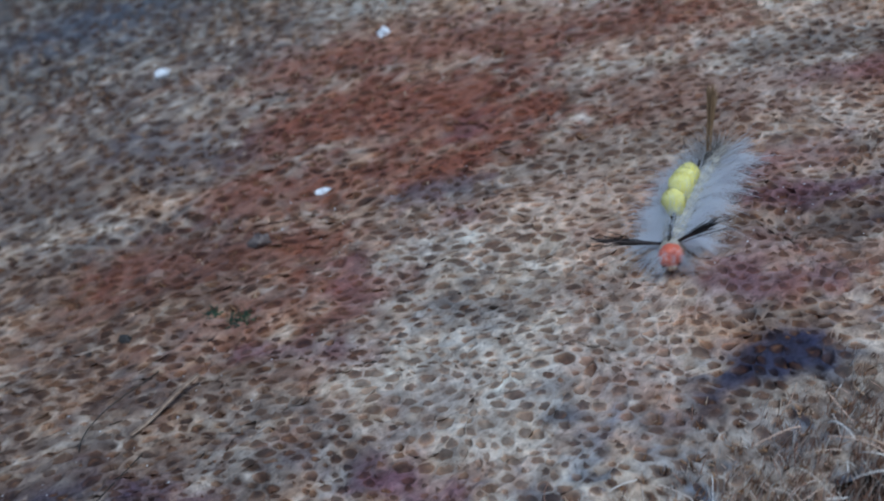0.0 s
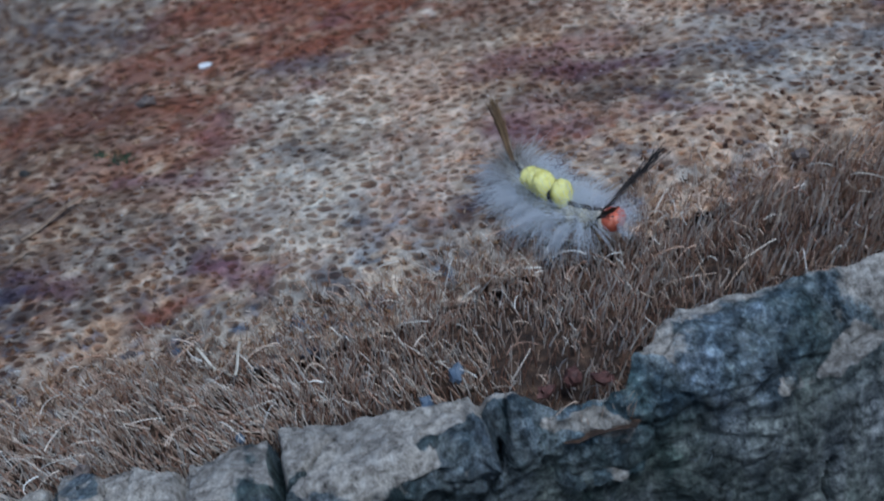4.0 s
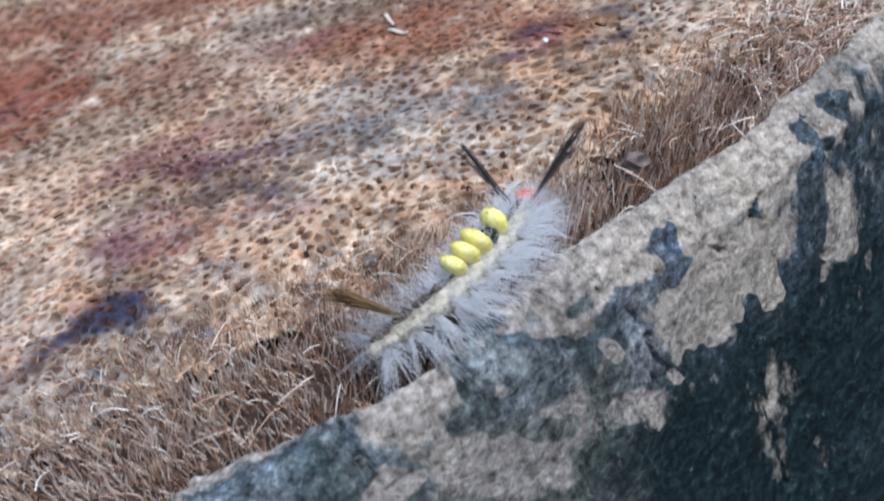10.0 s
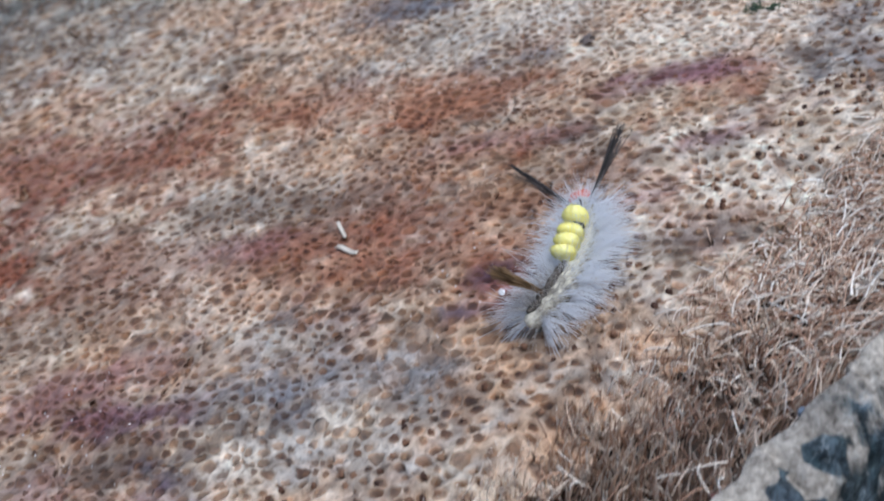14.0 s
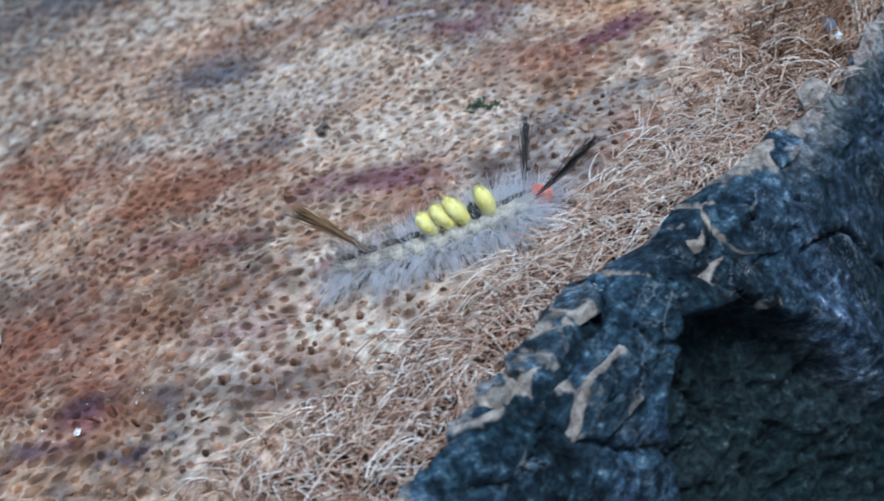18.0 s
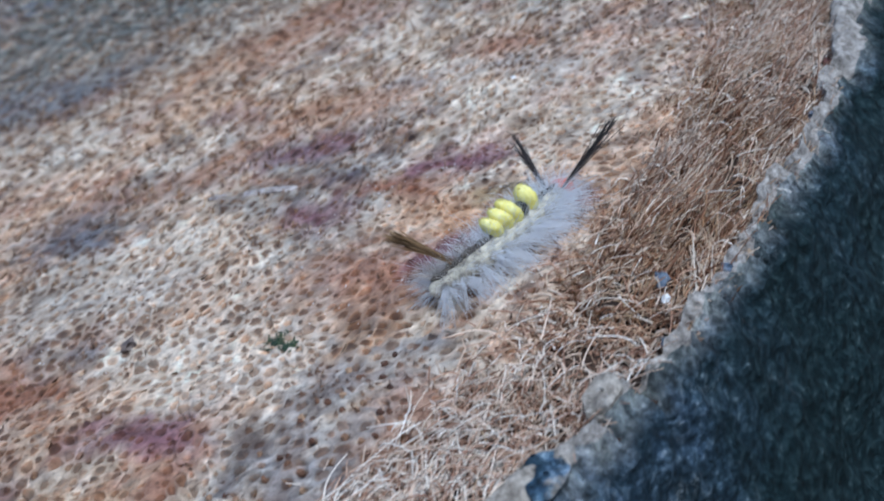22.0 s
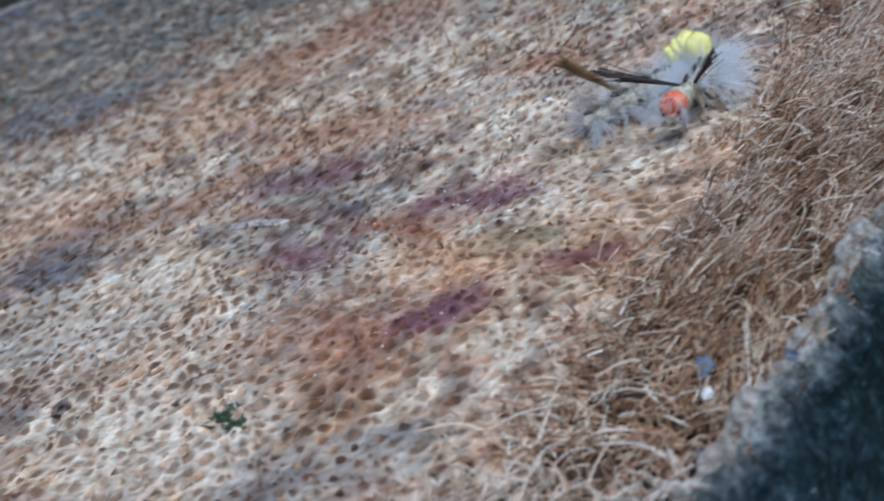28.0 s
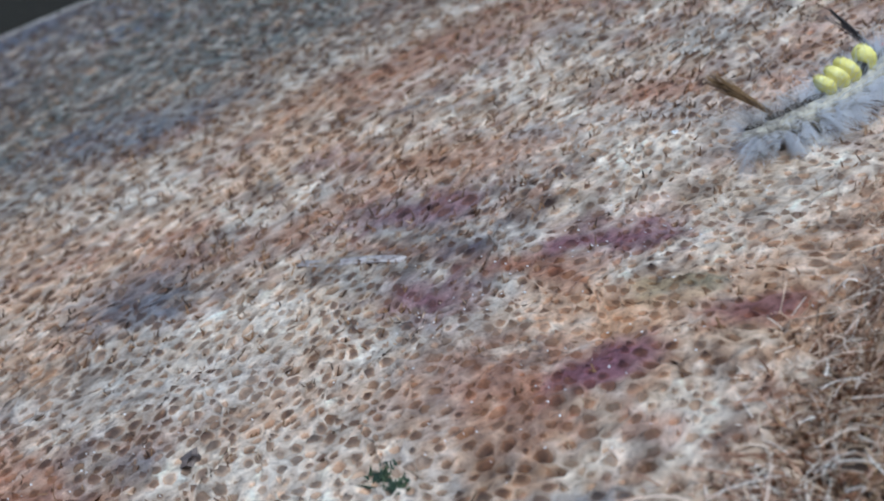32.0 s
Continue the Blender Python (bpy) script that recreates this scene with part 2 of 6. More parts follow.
    growth = mixed(nodes, links, growth, ramp(nodes, links, run, [(0.36, (0.30, 0.42, 0.40)), (0.50, (0.95, 1.0, 0.98)), (0.66, (1.7, 1.75, 1.9))]), 0.9, "MULTIPLY")
    crust = mixed(nodes, links, crust, mixed(nodes, links, crust, (0.88, 0.91, 0.99), 1.0, "MULTIPLY"), attribute(nodes, "stone").outputs["Fac"])
    hairline = nodes.new("ShaderNodeTexVoronoi")
    hairline.feature = "DISTANCE_TO_EDGE"
    hairline.inputs["Scale"].default_value = 230
    links.new(mixed(nodes, links, coords, noise_node(nodes, links, 260, 4, 0.7, coords), 0.010), hairline.inputs["Vector"])
    dust = mixed(nodes, links, ramp(nodes, links, hairline.outputs["Distance"], [(0.0, (1, 1, 1)), (0.03, (0, 0, 0))]), ramp(nodes, links, noise_node(nodes, links, 120, 4, 0.6, coords), [(0.50, (0, 0, 0)), (0.62, (1, 1, 1))]), 1.0, "MULTIPLY")
    growth = mixed(nodes, links, growth, (0.30, 0.33, 0.35), dust)
    # Near-black tone: damp bark, and shade put into the colour of hollow and depths.
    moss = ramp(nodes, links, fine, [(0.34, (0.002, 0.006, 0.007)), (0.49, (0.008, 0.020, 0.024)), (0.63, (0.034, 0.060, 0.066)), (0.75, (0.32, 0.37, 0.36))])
    growth = mixed(nodes, links, growth, moss, attribute(nodes, "damp_shade").outputs["Fac"])
    c = mixed(nodes, links, crust, growth, mask)
    links.new(c, b.inputs["Base Color"])
    bumped(nodes, links, b, mixed(nodes, links, fine, mid, 0.3), 1.0, 0.0019)
    return m


def plain_material(name, stops, scale=300, roughness=0.6, bump=0.3, distance=0.0004, specular=0.4):
    m, nodes, links, b = material(name, roughness, specular=specular)
    fac = noise_node(nodes, links, scale, 4, 0.65)
    links.new(ramp(nodes, links, fac, stops), b.inputs["Base Color"])
    bumped(nodes, links, b, fac, bump, distance)
    return m


PITH, BUNDLE, BARK = pith_material(), bundle_material(), bark_material()
COIR = strand_material("dry_coir_fibre", [(0.0, (0.22, 0.115, 0.075)), (0.24, (0.54, 0.33, 0.23)), (0.48, (0.78, 0.59, 0.45)), (0.72, (0.90, 0.80, 0.69)), (1.0, (0.97, 0.93, 0.87))], worn=0.35, aged=True)
STUB = strand_material("fibre_stub", [(0.0, (0.05, 0.03, 0.02)), (0.5, (0.17, 0.085, 0.04)), (0.85, (0.34, 0.20, 0.10)), (1.0, (0.55, 0.42, 0.30))])
SOIL = plain_material("dark_soil", [(0.3, (0.012, 0.010, 0.008)), (0.55, (0.03, 0.026, 0.02)), (0.75, (0.03, 0.04, 0.018))], 14, 0.95, 0.8, 0.02, 0.05)
SHADED_BED = plain_material("shaded_bed", [(0.3, (0.012, 0.008, 0.006)), (0.52, (0.045, 0.026, 0.017)), (0.72, (0.14, 0.085, 0.052))], 500, 0.9, 0.8, 0.001)


# ---- mesh helpers ----
def sheet(name, verts, faces, materials, slots=None, smooth_faces=True):
    """A mesh object from arrays; faces is a list of index arrays, each with rows of equal length."""
    me = bpy.data.meshes.new(name)
    loops = np.concatenate([f.ravel() for f in faces]).astype(np.int32)
    totals = np.concatenate([np.full(len(f), f.shape[1]) for f in faces]).astype(np.int32)
    me.vertices.add(len(verts))
    me.vertices.foreach_set("co", np.asarray(verts, np.float32).ravel())
    me.loops.add(len(loops))
    me.loops.foreach_set("vertex_index", loops)
    me.polygons.add(len(totals))
    me.polygons.foreach_set("loop_start", np.concatenate([[0], np.cumsum(totals)[:-1]]).astype(np.int32))
    for m in materials:
        me.materials.append(m)
    if slots is not None:
        me.polygons.foreach_set("material_index", np.concatenate([np.full(len(f), s) for f, s in zip(faces, slots)]).astype(np.int32))
    me.polygons.foreach_set("use_smooth", np.full(len(totals), smooth_faces))
    me.update(calc_edges=True)
    me.validate()
    return new(name, me)


def painted(ob, name, values):
    """A point attribute: one number or one colour a vertex."""
    values = np.asarray(values, np.float32)
    if values.ndim == 1:
        ob.data.attributes.new(name, "FLOAT", "POINT").data.foreach_set("value", values)
    else:
        ob.data.attributes.new(name, "FLOAT_COLOR", "POINT").data.foreach_set("color", np.c_[values, np.ones(len(values))].astype(np.float32).ravel())


def strands(roots, ways, lengths, radii, bends, steps=3, taper=0.25, sides=3):
    """Tapered three-sided tubes, each curving from its way by its bend. Returns verts and faces."""
    n = len(roots)
    ways = ways / np.linalg.norm(ways, axis=1)[:, None]
    k = np.linspace(0, 1, steps + 1)
    spine = roots[:, None] + lengths[:, None, None] * (ways[:, None] * k[None, :, None] + bends[:, None] * (k**2)[None, :, None])
    tangent = ways[:, None] + 2 * bends[:, None] * k[None, :, None]
    side = np.cross(tangent, np.array([0.31, 0.52, 0.79]))
    side /= np.linalg.norm(side, axis=2)[..., None] + 1e-9
    up = np.cross(tangent, side)
    up /= np.linalg.norm(up, axis=2)[..., None] + 1e-9
    r = radii[:, None] * (1 - (1 - taper) * k[None])
    rings = []
    for s in range(sides):
        a = 2 * math.pi * s / sides
        rings.append(spine + r[..., None] * (math.cos(a) * side + math.sin(a) * up))
    verts = np.stack(rings, 2).reshape(-1, 3)
    base = (np.arange(n) * (steps + 1) * sides)[:, None]
    quads = []
    for j in range(steps):
        for s in range(sides):
            t = (s + 1) % sides
            quads.append(base + np.array([j * sides + s, j * sides + t, (j + 1) * sides + t, (j + 1) * sides + s]))
    return verts, np.stack(quads, 1).reshape(-1, 4)


def part(name, bm, mat, parent, label=""):
    """One mesh object from a bmesh, under a thing or a part."""
    me = bpy.data.meshes.new(name)
    bm.to_mesh(me)
    bm.free()
    for p in me.polygons:
        p.use_smooth = True
    me.materials.append(mat)
    ob = new(name, me)
    ob.parent = parent
    return tagged(ob, label)


# ---- ground ----
def build_ground():
    n = 48
    g = np.concatenate([-np.geomspace(300, 0.3, n), np.linspace(-0.25, 0.25, 11), np.geomspace(0.3, 300, n)])
    x, y = np.meshgrid(g, g)
    z = 0.02 * (layered(x, y, 0.6, 5) - 0.5) * smooth(0.5, 1.2, np.hypot(x, y))
    m = len(g)
    k = np.arange(m * m).reshape(m, m)
    ob = sheet("ground", np.c_[x.ravel(), y.ravel(), z.ravel()], [np.stack([k[:-1, :-1], k[:-1, 1:], k[1:, 1:], k[1:, :-1]], -1).reshape(-1, 4)], [SOIL])
    tagged(ob, "dark bare soil round the palm stump", "ground", kind="structure")


build_ground()

# ---- the stump ----
stump = tagged(new("palm_stump"), "weathered sawn palm stump with pitted top and dark bark", "stump")

PALE, TAN, ORANGE, RED = (0.80, 0.72, 0.62), (0.50, 0.40, 0.305), (0.54, 0.32, 0.185), (0.30, 0.125, 0.085)
BROWN, UMBER = (0.20, 0.115, 0.070), (0.115, 0.085, 0.070)
PURPLE, BLUE, DARK, GREEN, GREY = (0.19, 0.085, 0.115), (0.075, 0.095, 0.145), (0.10, 0.08, 0.075), (0.13, 0.15, 0.075), (0.26, 0.265, 0.265)
RUSSET, RUST, NAVY, HAZE = (0.34, 0.165, 0.10), (0.25, 0.085, 0.048), (0.030, 0.032, 0.075), (0.25, 0.255, 0.275)
# Stains on the cut, each a stroke: start, end, half width, strength.
RUST_STAINS_WEST = [
    (0.001, -0.067, 0.086, -0.133, 0.021, 0.94), (0.005, -0.11, 0.045, -0.142, 0.0132, 1), (-0.008, -0.121, 0.039, -0.169, 0.0146, 1), (-0.022, -0.151, 0.02, -0.175, 0.0131, 0.94),
    (-0.047, -0.172, -0.006, -0.194, 0.0114, 1), (-0.03, -0.215, -0.003, -0.217, 0.009, 0.62), (-0.004, -0.226, 0.007, -0.221, 0.0077, 0.62), (-0.012, -0.29, -0.005, -0.286, 0.0042, 0.88),
    (0.066, -0.177, 0.12, -0.219, 0.0139, 0.5), (0.13, -0.218, 0.147, -0.256, 0.008, 0.5), (0.104, -0.2, 0.127, -0.234, 0.0075, 0.5), (0.137, -0.174, 0.144, -0.18, 0.003, 1),
    (0.14, -0.245, 0.144, -0.253, 0.0035, 0.75), (0.144, -0.201, 0.156, -0.211, 0.0034, 0.69), (0.111, -0.133, 0.161, -0.184, 0.0101, 0.69),
]
RUST_STAINS_MIDDLE = [
    (0.134, -0.171, 0.151, -0.182, 0.0036, 1), (0.191, -0.218, 0.196, -0.224, 0.0034, 0.69), (0.125, -0.198, 0.137, -0.202, 0.0083, 0.5), (0.14, -0.225, 0.157, -0.234, 0.0064, 0.5),
    (0.215, -0.175, 0.228, -0.182, 0.0067, 0.5), (0.196, -0.11, 0.236, -0.158, 0.0028, 0.75), (0.251, -0.181, 0.26, -0.186, 0.0025, 0.81), (0.219, -0.186, 0.228, -0.195, 0.0062, 0.5),
    (0.142, -0.17, 0.155, -0.178, 0.0029, 0.88), (0.211, 0.132, 0.263, 0.029, 0.0259, 0.5), (0.224, -0.144, 0.235, -0.15, 0.0021, 0.81), (0.254, -0.087, 0.257, -0.089, 0.0036, 0.88),
    (0.284, -0.092, 0.299, -0.085, 0.0066, 0.62), (0.221, -0.14, 0.239, -0.155, 0.004, 0.75), (0.195, -0.085, 0.226, -0.088, 0.0111, 0.5),
]
RUST_STAINS_EAST = [
    (0.151, -0.081, 0.192, -0.102, 0.0068, 0.62), (0.222, -0.172, 0.226, -0.185, 0.0051, 0.5), (0.252, -0.181, 0.262, -0.186, 0.0023, 0.75), (0.201, 0.005, 0.222, 0.014, 0.0233, 0.69),
    (0.25, -0.076, 0.261, -0.086, 0.0068, 0.5),
]
BROWN_STAINS_WEST = [
    (-0.072, -0.157, -0.03, -0.201, 0.0117, 0.7), (-0.064, -0.224, -0.022, -0.24, 0.0111, 0.45), (-0.053, -0.245, -0.033, -0.254, 0.0055, 0.6), (-0.1, -0.036, -0.041, -0.115, 0.0214, 0.4),
    (0.031, -0.18, 0.071, -0.203, 0.0137, 0.75), (0.029, -0.137, 0.066, -0.169, 0.0128, 0.5), (0.063, -0.227, 0.085, -0.254, 0.007, 0.6), (0.045, -0.155, 0.074, -0.182, 0.0105, 0.6),
    (0.17, 0.015, 0.221, 0.033, 0.0114, 0.7), (0.152, -0.174, 0.165, -0.181, 0.0043, 0.65), (0.163, -0.159, 0.187, -0.168, 0.0044, 0.35), (0.113, -0.207, 0.16, -0.233, 0.0079, 0.5),
    (0.113, -0.231, 0.151, -0.252, 0.0065, 0.5), (0.133, -0.216, 0.159, -0.22, 0.0077, 0.45), (0.136, -0.183, 0.164, -0.194, 0.008, 0.4),
]
BROWN_STAINS_MIDDLE = [
    (-0.073, -0.188, -0.041, -0.216, 0.008, 0.5), (-0.063, -0.244, -0.043, -0.254, 0.0049, 0.5),
]
UMBER_STAINS_WEST = [
    (-0.088, -0.094, -0.064, -0.108, 0.0172, 0.7), (-0.035, -0.172, -0.025, -0.189, 0.0104, 0.5), (0.056, -0.272, 0.062, -0.276, 0.0033, 0.7), (0.017, -0.241, 0.022, -0.241, 0.0033, 0.6),
    (0.095, -0.258, 0.102, -0.26, 0.0041, 0.65), (0.091, -0.177, 0.121, -0.201, 0.0062, 0.5), (0.068, -0.232, 0.08, -0.244, 0.0043, 0.65), (0.095, -0.255, 0.104, -0.262, 0.0036, 0.6),
    (0.056, -0.239, 0.086, -0.262, 0.0043, 0.65), (0.096, -0.177, 0.117, -0.195, 0.0073, 0.65), (0.162, -0.166, 0.169, -0.173, 0.0035, 0.6), (0.205, -0.118, 0.222, -0.138, 0.0033, 0.6),
    (0.139, -0.26, 0.163, -0.27, 0.0034, 0.5), (0.151, -0.252, 0.177, -0.266, 0.0046, 0.5), (0.176, -0.277, 0.192, -0.28, 0.0027, 0.45),
]
UMBER_STAINS_MIDDLE = [
    (0.043, -0.287, 0.07, -0.299, 0.0045, 0.45),
]
BLUE_STAINS_WEST = [
    (-0.101, 0.106, -0.067, 0.077, 0.03, 0.7), (-0.052, -0.08, -0.028, -0.123, 0.0105, 0.5), (0.012, -0.185, 0.026, -0.192, 0.0049, 0.6), (0.024, -0.278, 0.026, -0.28, 0.0025, 0.7),
    (0.037, -0.291, 0.056, -0.299, 0.0037, 0.5), (0.062, -0.286, 0.06, -0.291, 0.0025, 0.6), (-0.015, -0.265, 0, -0.279, 0.0027, 0.5), (0.081, -0.243, 0.106, -0.257, 0.0053, 0.55),
    (0.017, -0.292, 0.021, -0.299, 0.0026, 0.7), (-0.049, -0.283, -0.044, -0.287, 0.0032, 0.6), (0.154, -0.252, 0.157, -0.267, 0.0014, 0.6), (0.142, -0.088, 0.151, -0.107, 0.0121, 0.4),
    (0.149, -0.104, 0.159, -0.111, 0.0051, 0.5), (0.228, -0.209, 0.235, -0.214, 0.002, 0.55), (0.166, -0.166, 0.173, -0.173, 0.0029, 0.6),
]
BLUE_STAINS_MIDDLE = [
    (0.073, 0.08, 0.12, 0.045, 0.0205, 0.6), (-0.114, 0.495, -0.103, 0.586, 0.03, 0.85),
]
NAVY_STAINS = [
    (0.05, -0.281, 0.058, -0.283, 0.0043, 1), (0.086, -0.263, 0.09, -0.269, 0.004, 0.7), (-0.054, -0.251, -0.042, -0.263, 0.0076, 0.8), (-0.051, -0.269, -0.045, -0.269, 0.0056, 0.7),
    (0.046, -0.284, 0.058, -0.283, 0.0035, 0.95), (0.148, -0.265, 0.151, -0.268, 0.0028, 0.75), (0.096, -0.301, 0.098, -0.306, 0.002, 0.6), (0.081, -0.257, 0.083, -0.259, 0.0019, 0.75),
    (0.139, -0.247, 0.143, -0.248, 0.002, 0.75), (0.147, -0.265, 0.153, -0.267, 0.0017, 0.85), (0.132, -0.253, 0.135, -0.256, 0.0019, 0.75), (0.216, -0.132, 0.221, -0.135, 0.0027, 0.7),
]
PURPLE_STAINS_WEST = [
    (0.071, -0.237, 0.086, -0.248, 0.0041, 0.7), (0.057, -0.257, 0.063, -0.253, 0.0048, 0.6), (-0, -0.207, 0, -0.226, 0.0036, 0.5), (-0.02, -0.227, -0.001, -0.239, 0.0028, 0.5),
    (0, -0.279, 0.002, -0.279, 0.0026, 0.6), (0.021, -0.201, 0.024, -0.205, 0.0032, 0.6), (0.03, -0.163, 0.031, -0.161, 0.0048, 0.6), (0.061, -0.224, 0.081, -0.229, 0.008, 0.65),
    (-0.003, -0.276, 0.006, -0.287, 0.0038, 0.85), (-0.041, -0.258, -0.027, -0.27, 0.0038, 0.55), (-0.019, -0.228, -0, -0.244, 0.0029, 0.5), (0.056, -0.261, 0.067, -0.267, 0.0059, 0.75),
    (0.083, -0.269, 0.089, -0.276, 0.0036, 0.7), (0.14, -0.251, 0.143, -0.253, 0.0033, 0.5), (0.095, -0.197, 0.107, -0.205, 0.0042, 0.55),
]
PURPLE_STAINS_MIDDLE = [
    (0.133, -0.255, 0.14, -0.256, 0.0033, 0.55), (0.178, -0.204, 0.196, -0.214, 0.0035, 0.65), (0.18, -0.236, 0.188, -0.237, 0.0028, 0.75), (0.181, -0.201, 0.199, -0.217, 0.0031, 0.6),
    (0.142, -0.195, 0.165, -0.212, 0.0036, 0.5), (0.16, -0.242, 0.171, -0.247, 0.0028, 0.65), (0.236, -0.186, 0.239, -0.187, 0.0047, 0.9), (0.209, -0.142, 0.212, -0.145, 0.0045, 0.55),
    (0.236, -0.143, 0.248, -0.152, 0.0066, 0.8), (0.208, -0.142, 0.217, -0.151, 0.0062, 0.6), (0.235, -0.183, 0.239, -0.185, 0.0042, 0.75), (0.187, -0.207, 0.193, -0.211, 0.0035, 0.6),
    (0.212, -0.245, 0.214, -0.248, 0.0015, 0.8), (0.236, -0.145, 0.25, -0.152, 0.0035, 0.95), (0.201, -0.1, 0.215, -0.11, 0.0079, 0.55),
]
PURPLE_STAINS_EAST = [
    (0.252, -0.18, 0.26, -0.184, 0.0025, 0.7), (0.236, -0.184, 0.241, -0.183, 0.0029, 0.9), (0.299, -0.019, 0.313, -0.024, 0.0087, 0.55),
    (0.202, -0.104, 0.218, -0.113, 0.0057, 0.6), (0.21, -0.145, 0.214, -0.148, 0.0049, 0.55), (0.182, -0.049, 0.192, -0.062, 0.0054, 0.55),
]
ORANGE_STAINS = [
    (0.048, -0.265, 0.051, -0.273, 0.0034, 0.7), (0.108, -0.214, 0.147, -0.25, 0.0103, 0.55), (0.033, -0.211, 0.058, -0.223, 0.0106, 0.5), (0.05, -0.276, 0.064, -0.277, 0.004, 0.55),
    (0.039, -0.237, 0.081, -0.235, 0.0064, 0.4), (0.105, -0.127, 0.17, -0.193, 0.0115, 0.6), (0.1, -0.154, 0.154, -0.207, 0.0101, 0.55), (0.096, -0.242, 0.11, -0.257, 0.0052, 0.5),
    (0.209, -0.078, 0.223, -0.092, 0.013, 0.5), (0.183, -0.091, 0.199, -0.088, 0.0058, 0.5), (0.23, -0.157, 0.244, -0.176, 0.0058, 0.5), (0.239, -0.167, 0.243, -0.185, 0.006, 0.5),
    (0.178, 0.005, 0.191, 0.006, 0.0144, 0.4),
]
PALE_STAINS = [
    (0.004, -0.248, 0.043, -0.261, 0.0106, 0.5), (0.01, -0.269, 0.026, -0.292, 0.0072, 0.4), (0.035, -0.214, 0.056, -0.219, 0.0067, 0.6), (0.091, -0.198, 0.097, -0.223, 0.0102, 0.55),
    (0.176, -0.251, 0.186, -0.259, 0.0037, 0.8), (0.189, -0.182, 0.206, -0.207, 0.0108, 0.5), (0.18, -0.249, 0.186, -0.263, 0.004, 0.7), (0.173, -0.131, 0.206, -0.196, 0.012, 0.4),
    (0.238, -0.092, 0.261, -0.12, 0.0148, 0.5), (0.087, -0.177, 0.11, -0.197, 0.0106, 0.45), (0.035, -0.19, 0.061, -0.2, 0.0109, 0.5), (0.035, -0.238, 0.058, -0.244, 0.0067, 0.45),
    (0.014, -0.209, 0.039, -0.223, 0.0073, 0.35), (0.132, -0.23, 0.153, -0.247, 0.0069, 0.35), (0.099, -0.269, 0.121, -0.276, 0.0046, 0.4),
]
HAZE_STAINS_WEST = [
    (0.106, -0.24, 0.116, -0.247, 0.0079, 0.5), (0.104, -0.267, 0.105, -0.274, 0.0054, 0.5), (0.014, -0.236, 0.021, -0.245, 0.0053, 0.6), (0.023, -0.271, 0.026, -0.277, 0.0035, 0.55),
    (0.103, -0.252, 0.125, -0.27, 0.0066, 0.6), (0.037, -0.298, 0.048, -0.301, 0.0046, 0.6), (0.073, -0.284, 0.078, -0.294, 0.0031, 0.5), (0.107, -0.256, 0.127, -0.265, 0.004, 0.65),
    (0.108, -0.276, 0.118, -0.285, 0.0043, 0.5), (0.159, -0.162, 0.165, -0.17, 0.0045, 0.5), (0.221, -0.214, 0.231, -0.217, 0.0057, 0.55), (0.204, -0.104, 0.222, -0.136, 0.0068, 0.5),
    (0.208, -0.23, 0.218, -0.238, 0.0053, 0.6), (0.145, -0.099, 0.155, -0.105, 0.0079, 0.5), (0.256, -0.101, 0.268, -0.119, 0.0048, 0.55),
]
HAZE_STAINS_MIDDLE = [
    (0.23, -0.084, 0.237, -0.09, 0.0042, 0.65), (0.163, -0.257, 0.178, -0.27, 0.0035, 0.5), (0.138, -0.138, 0.184, -0.156, 0.0081, 0.4),
]
GREEN_STAINS = [
    (0.246, -0.169, 0.252, -0.173, 0.0033, 0.6),
]
STAINS = [(PALE, PALE_STAINS), (ORANGE, ORANGE_STAINS), (BROWN, BROWN_STAINS_WEST), (BROWN, BROWN_STAINS_MIDDLE), (RUST, RUST_STAINS_WEST), (RUSSET, RUST_STAINS_MIDDLE), (RUSSET, RUST_STAINS_EAST), (HAZE, HAZE_STAINS_WEST), (HAZE, HAZE_STAINS_MIDDLE), (UMBER, UMBER_STAINS_WEST), (UMBER, UMBER_STAINS_MIDDLE), (BLUE, BLUE_STAINS_WEST), (BLUE, BLUE_STAINS_MIDDLE), (PURPLE, PURPLE_STAINS_WEST), (PURPLE, PURPLE_STAINS_MIDDLE), (PURPLE, PURPLE_STAINS_EAST), (NAVY, NAVY_STAINS), (GREEN, GREEN_STAINS)]


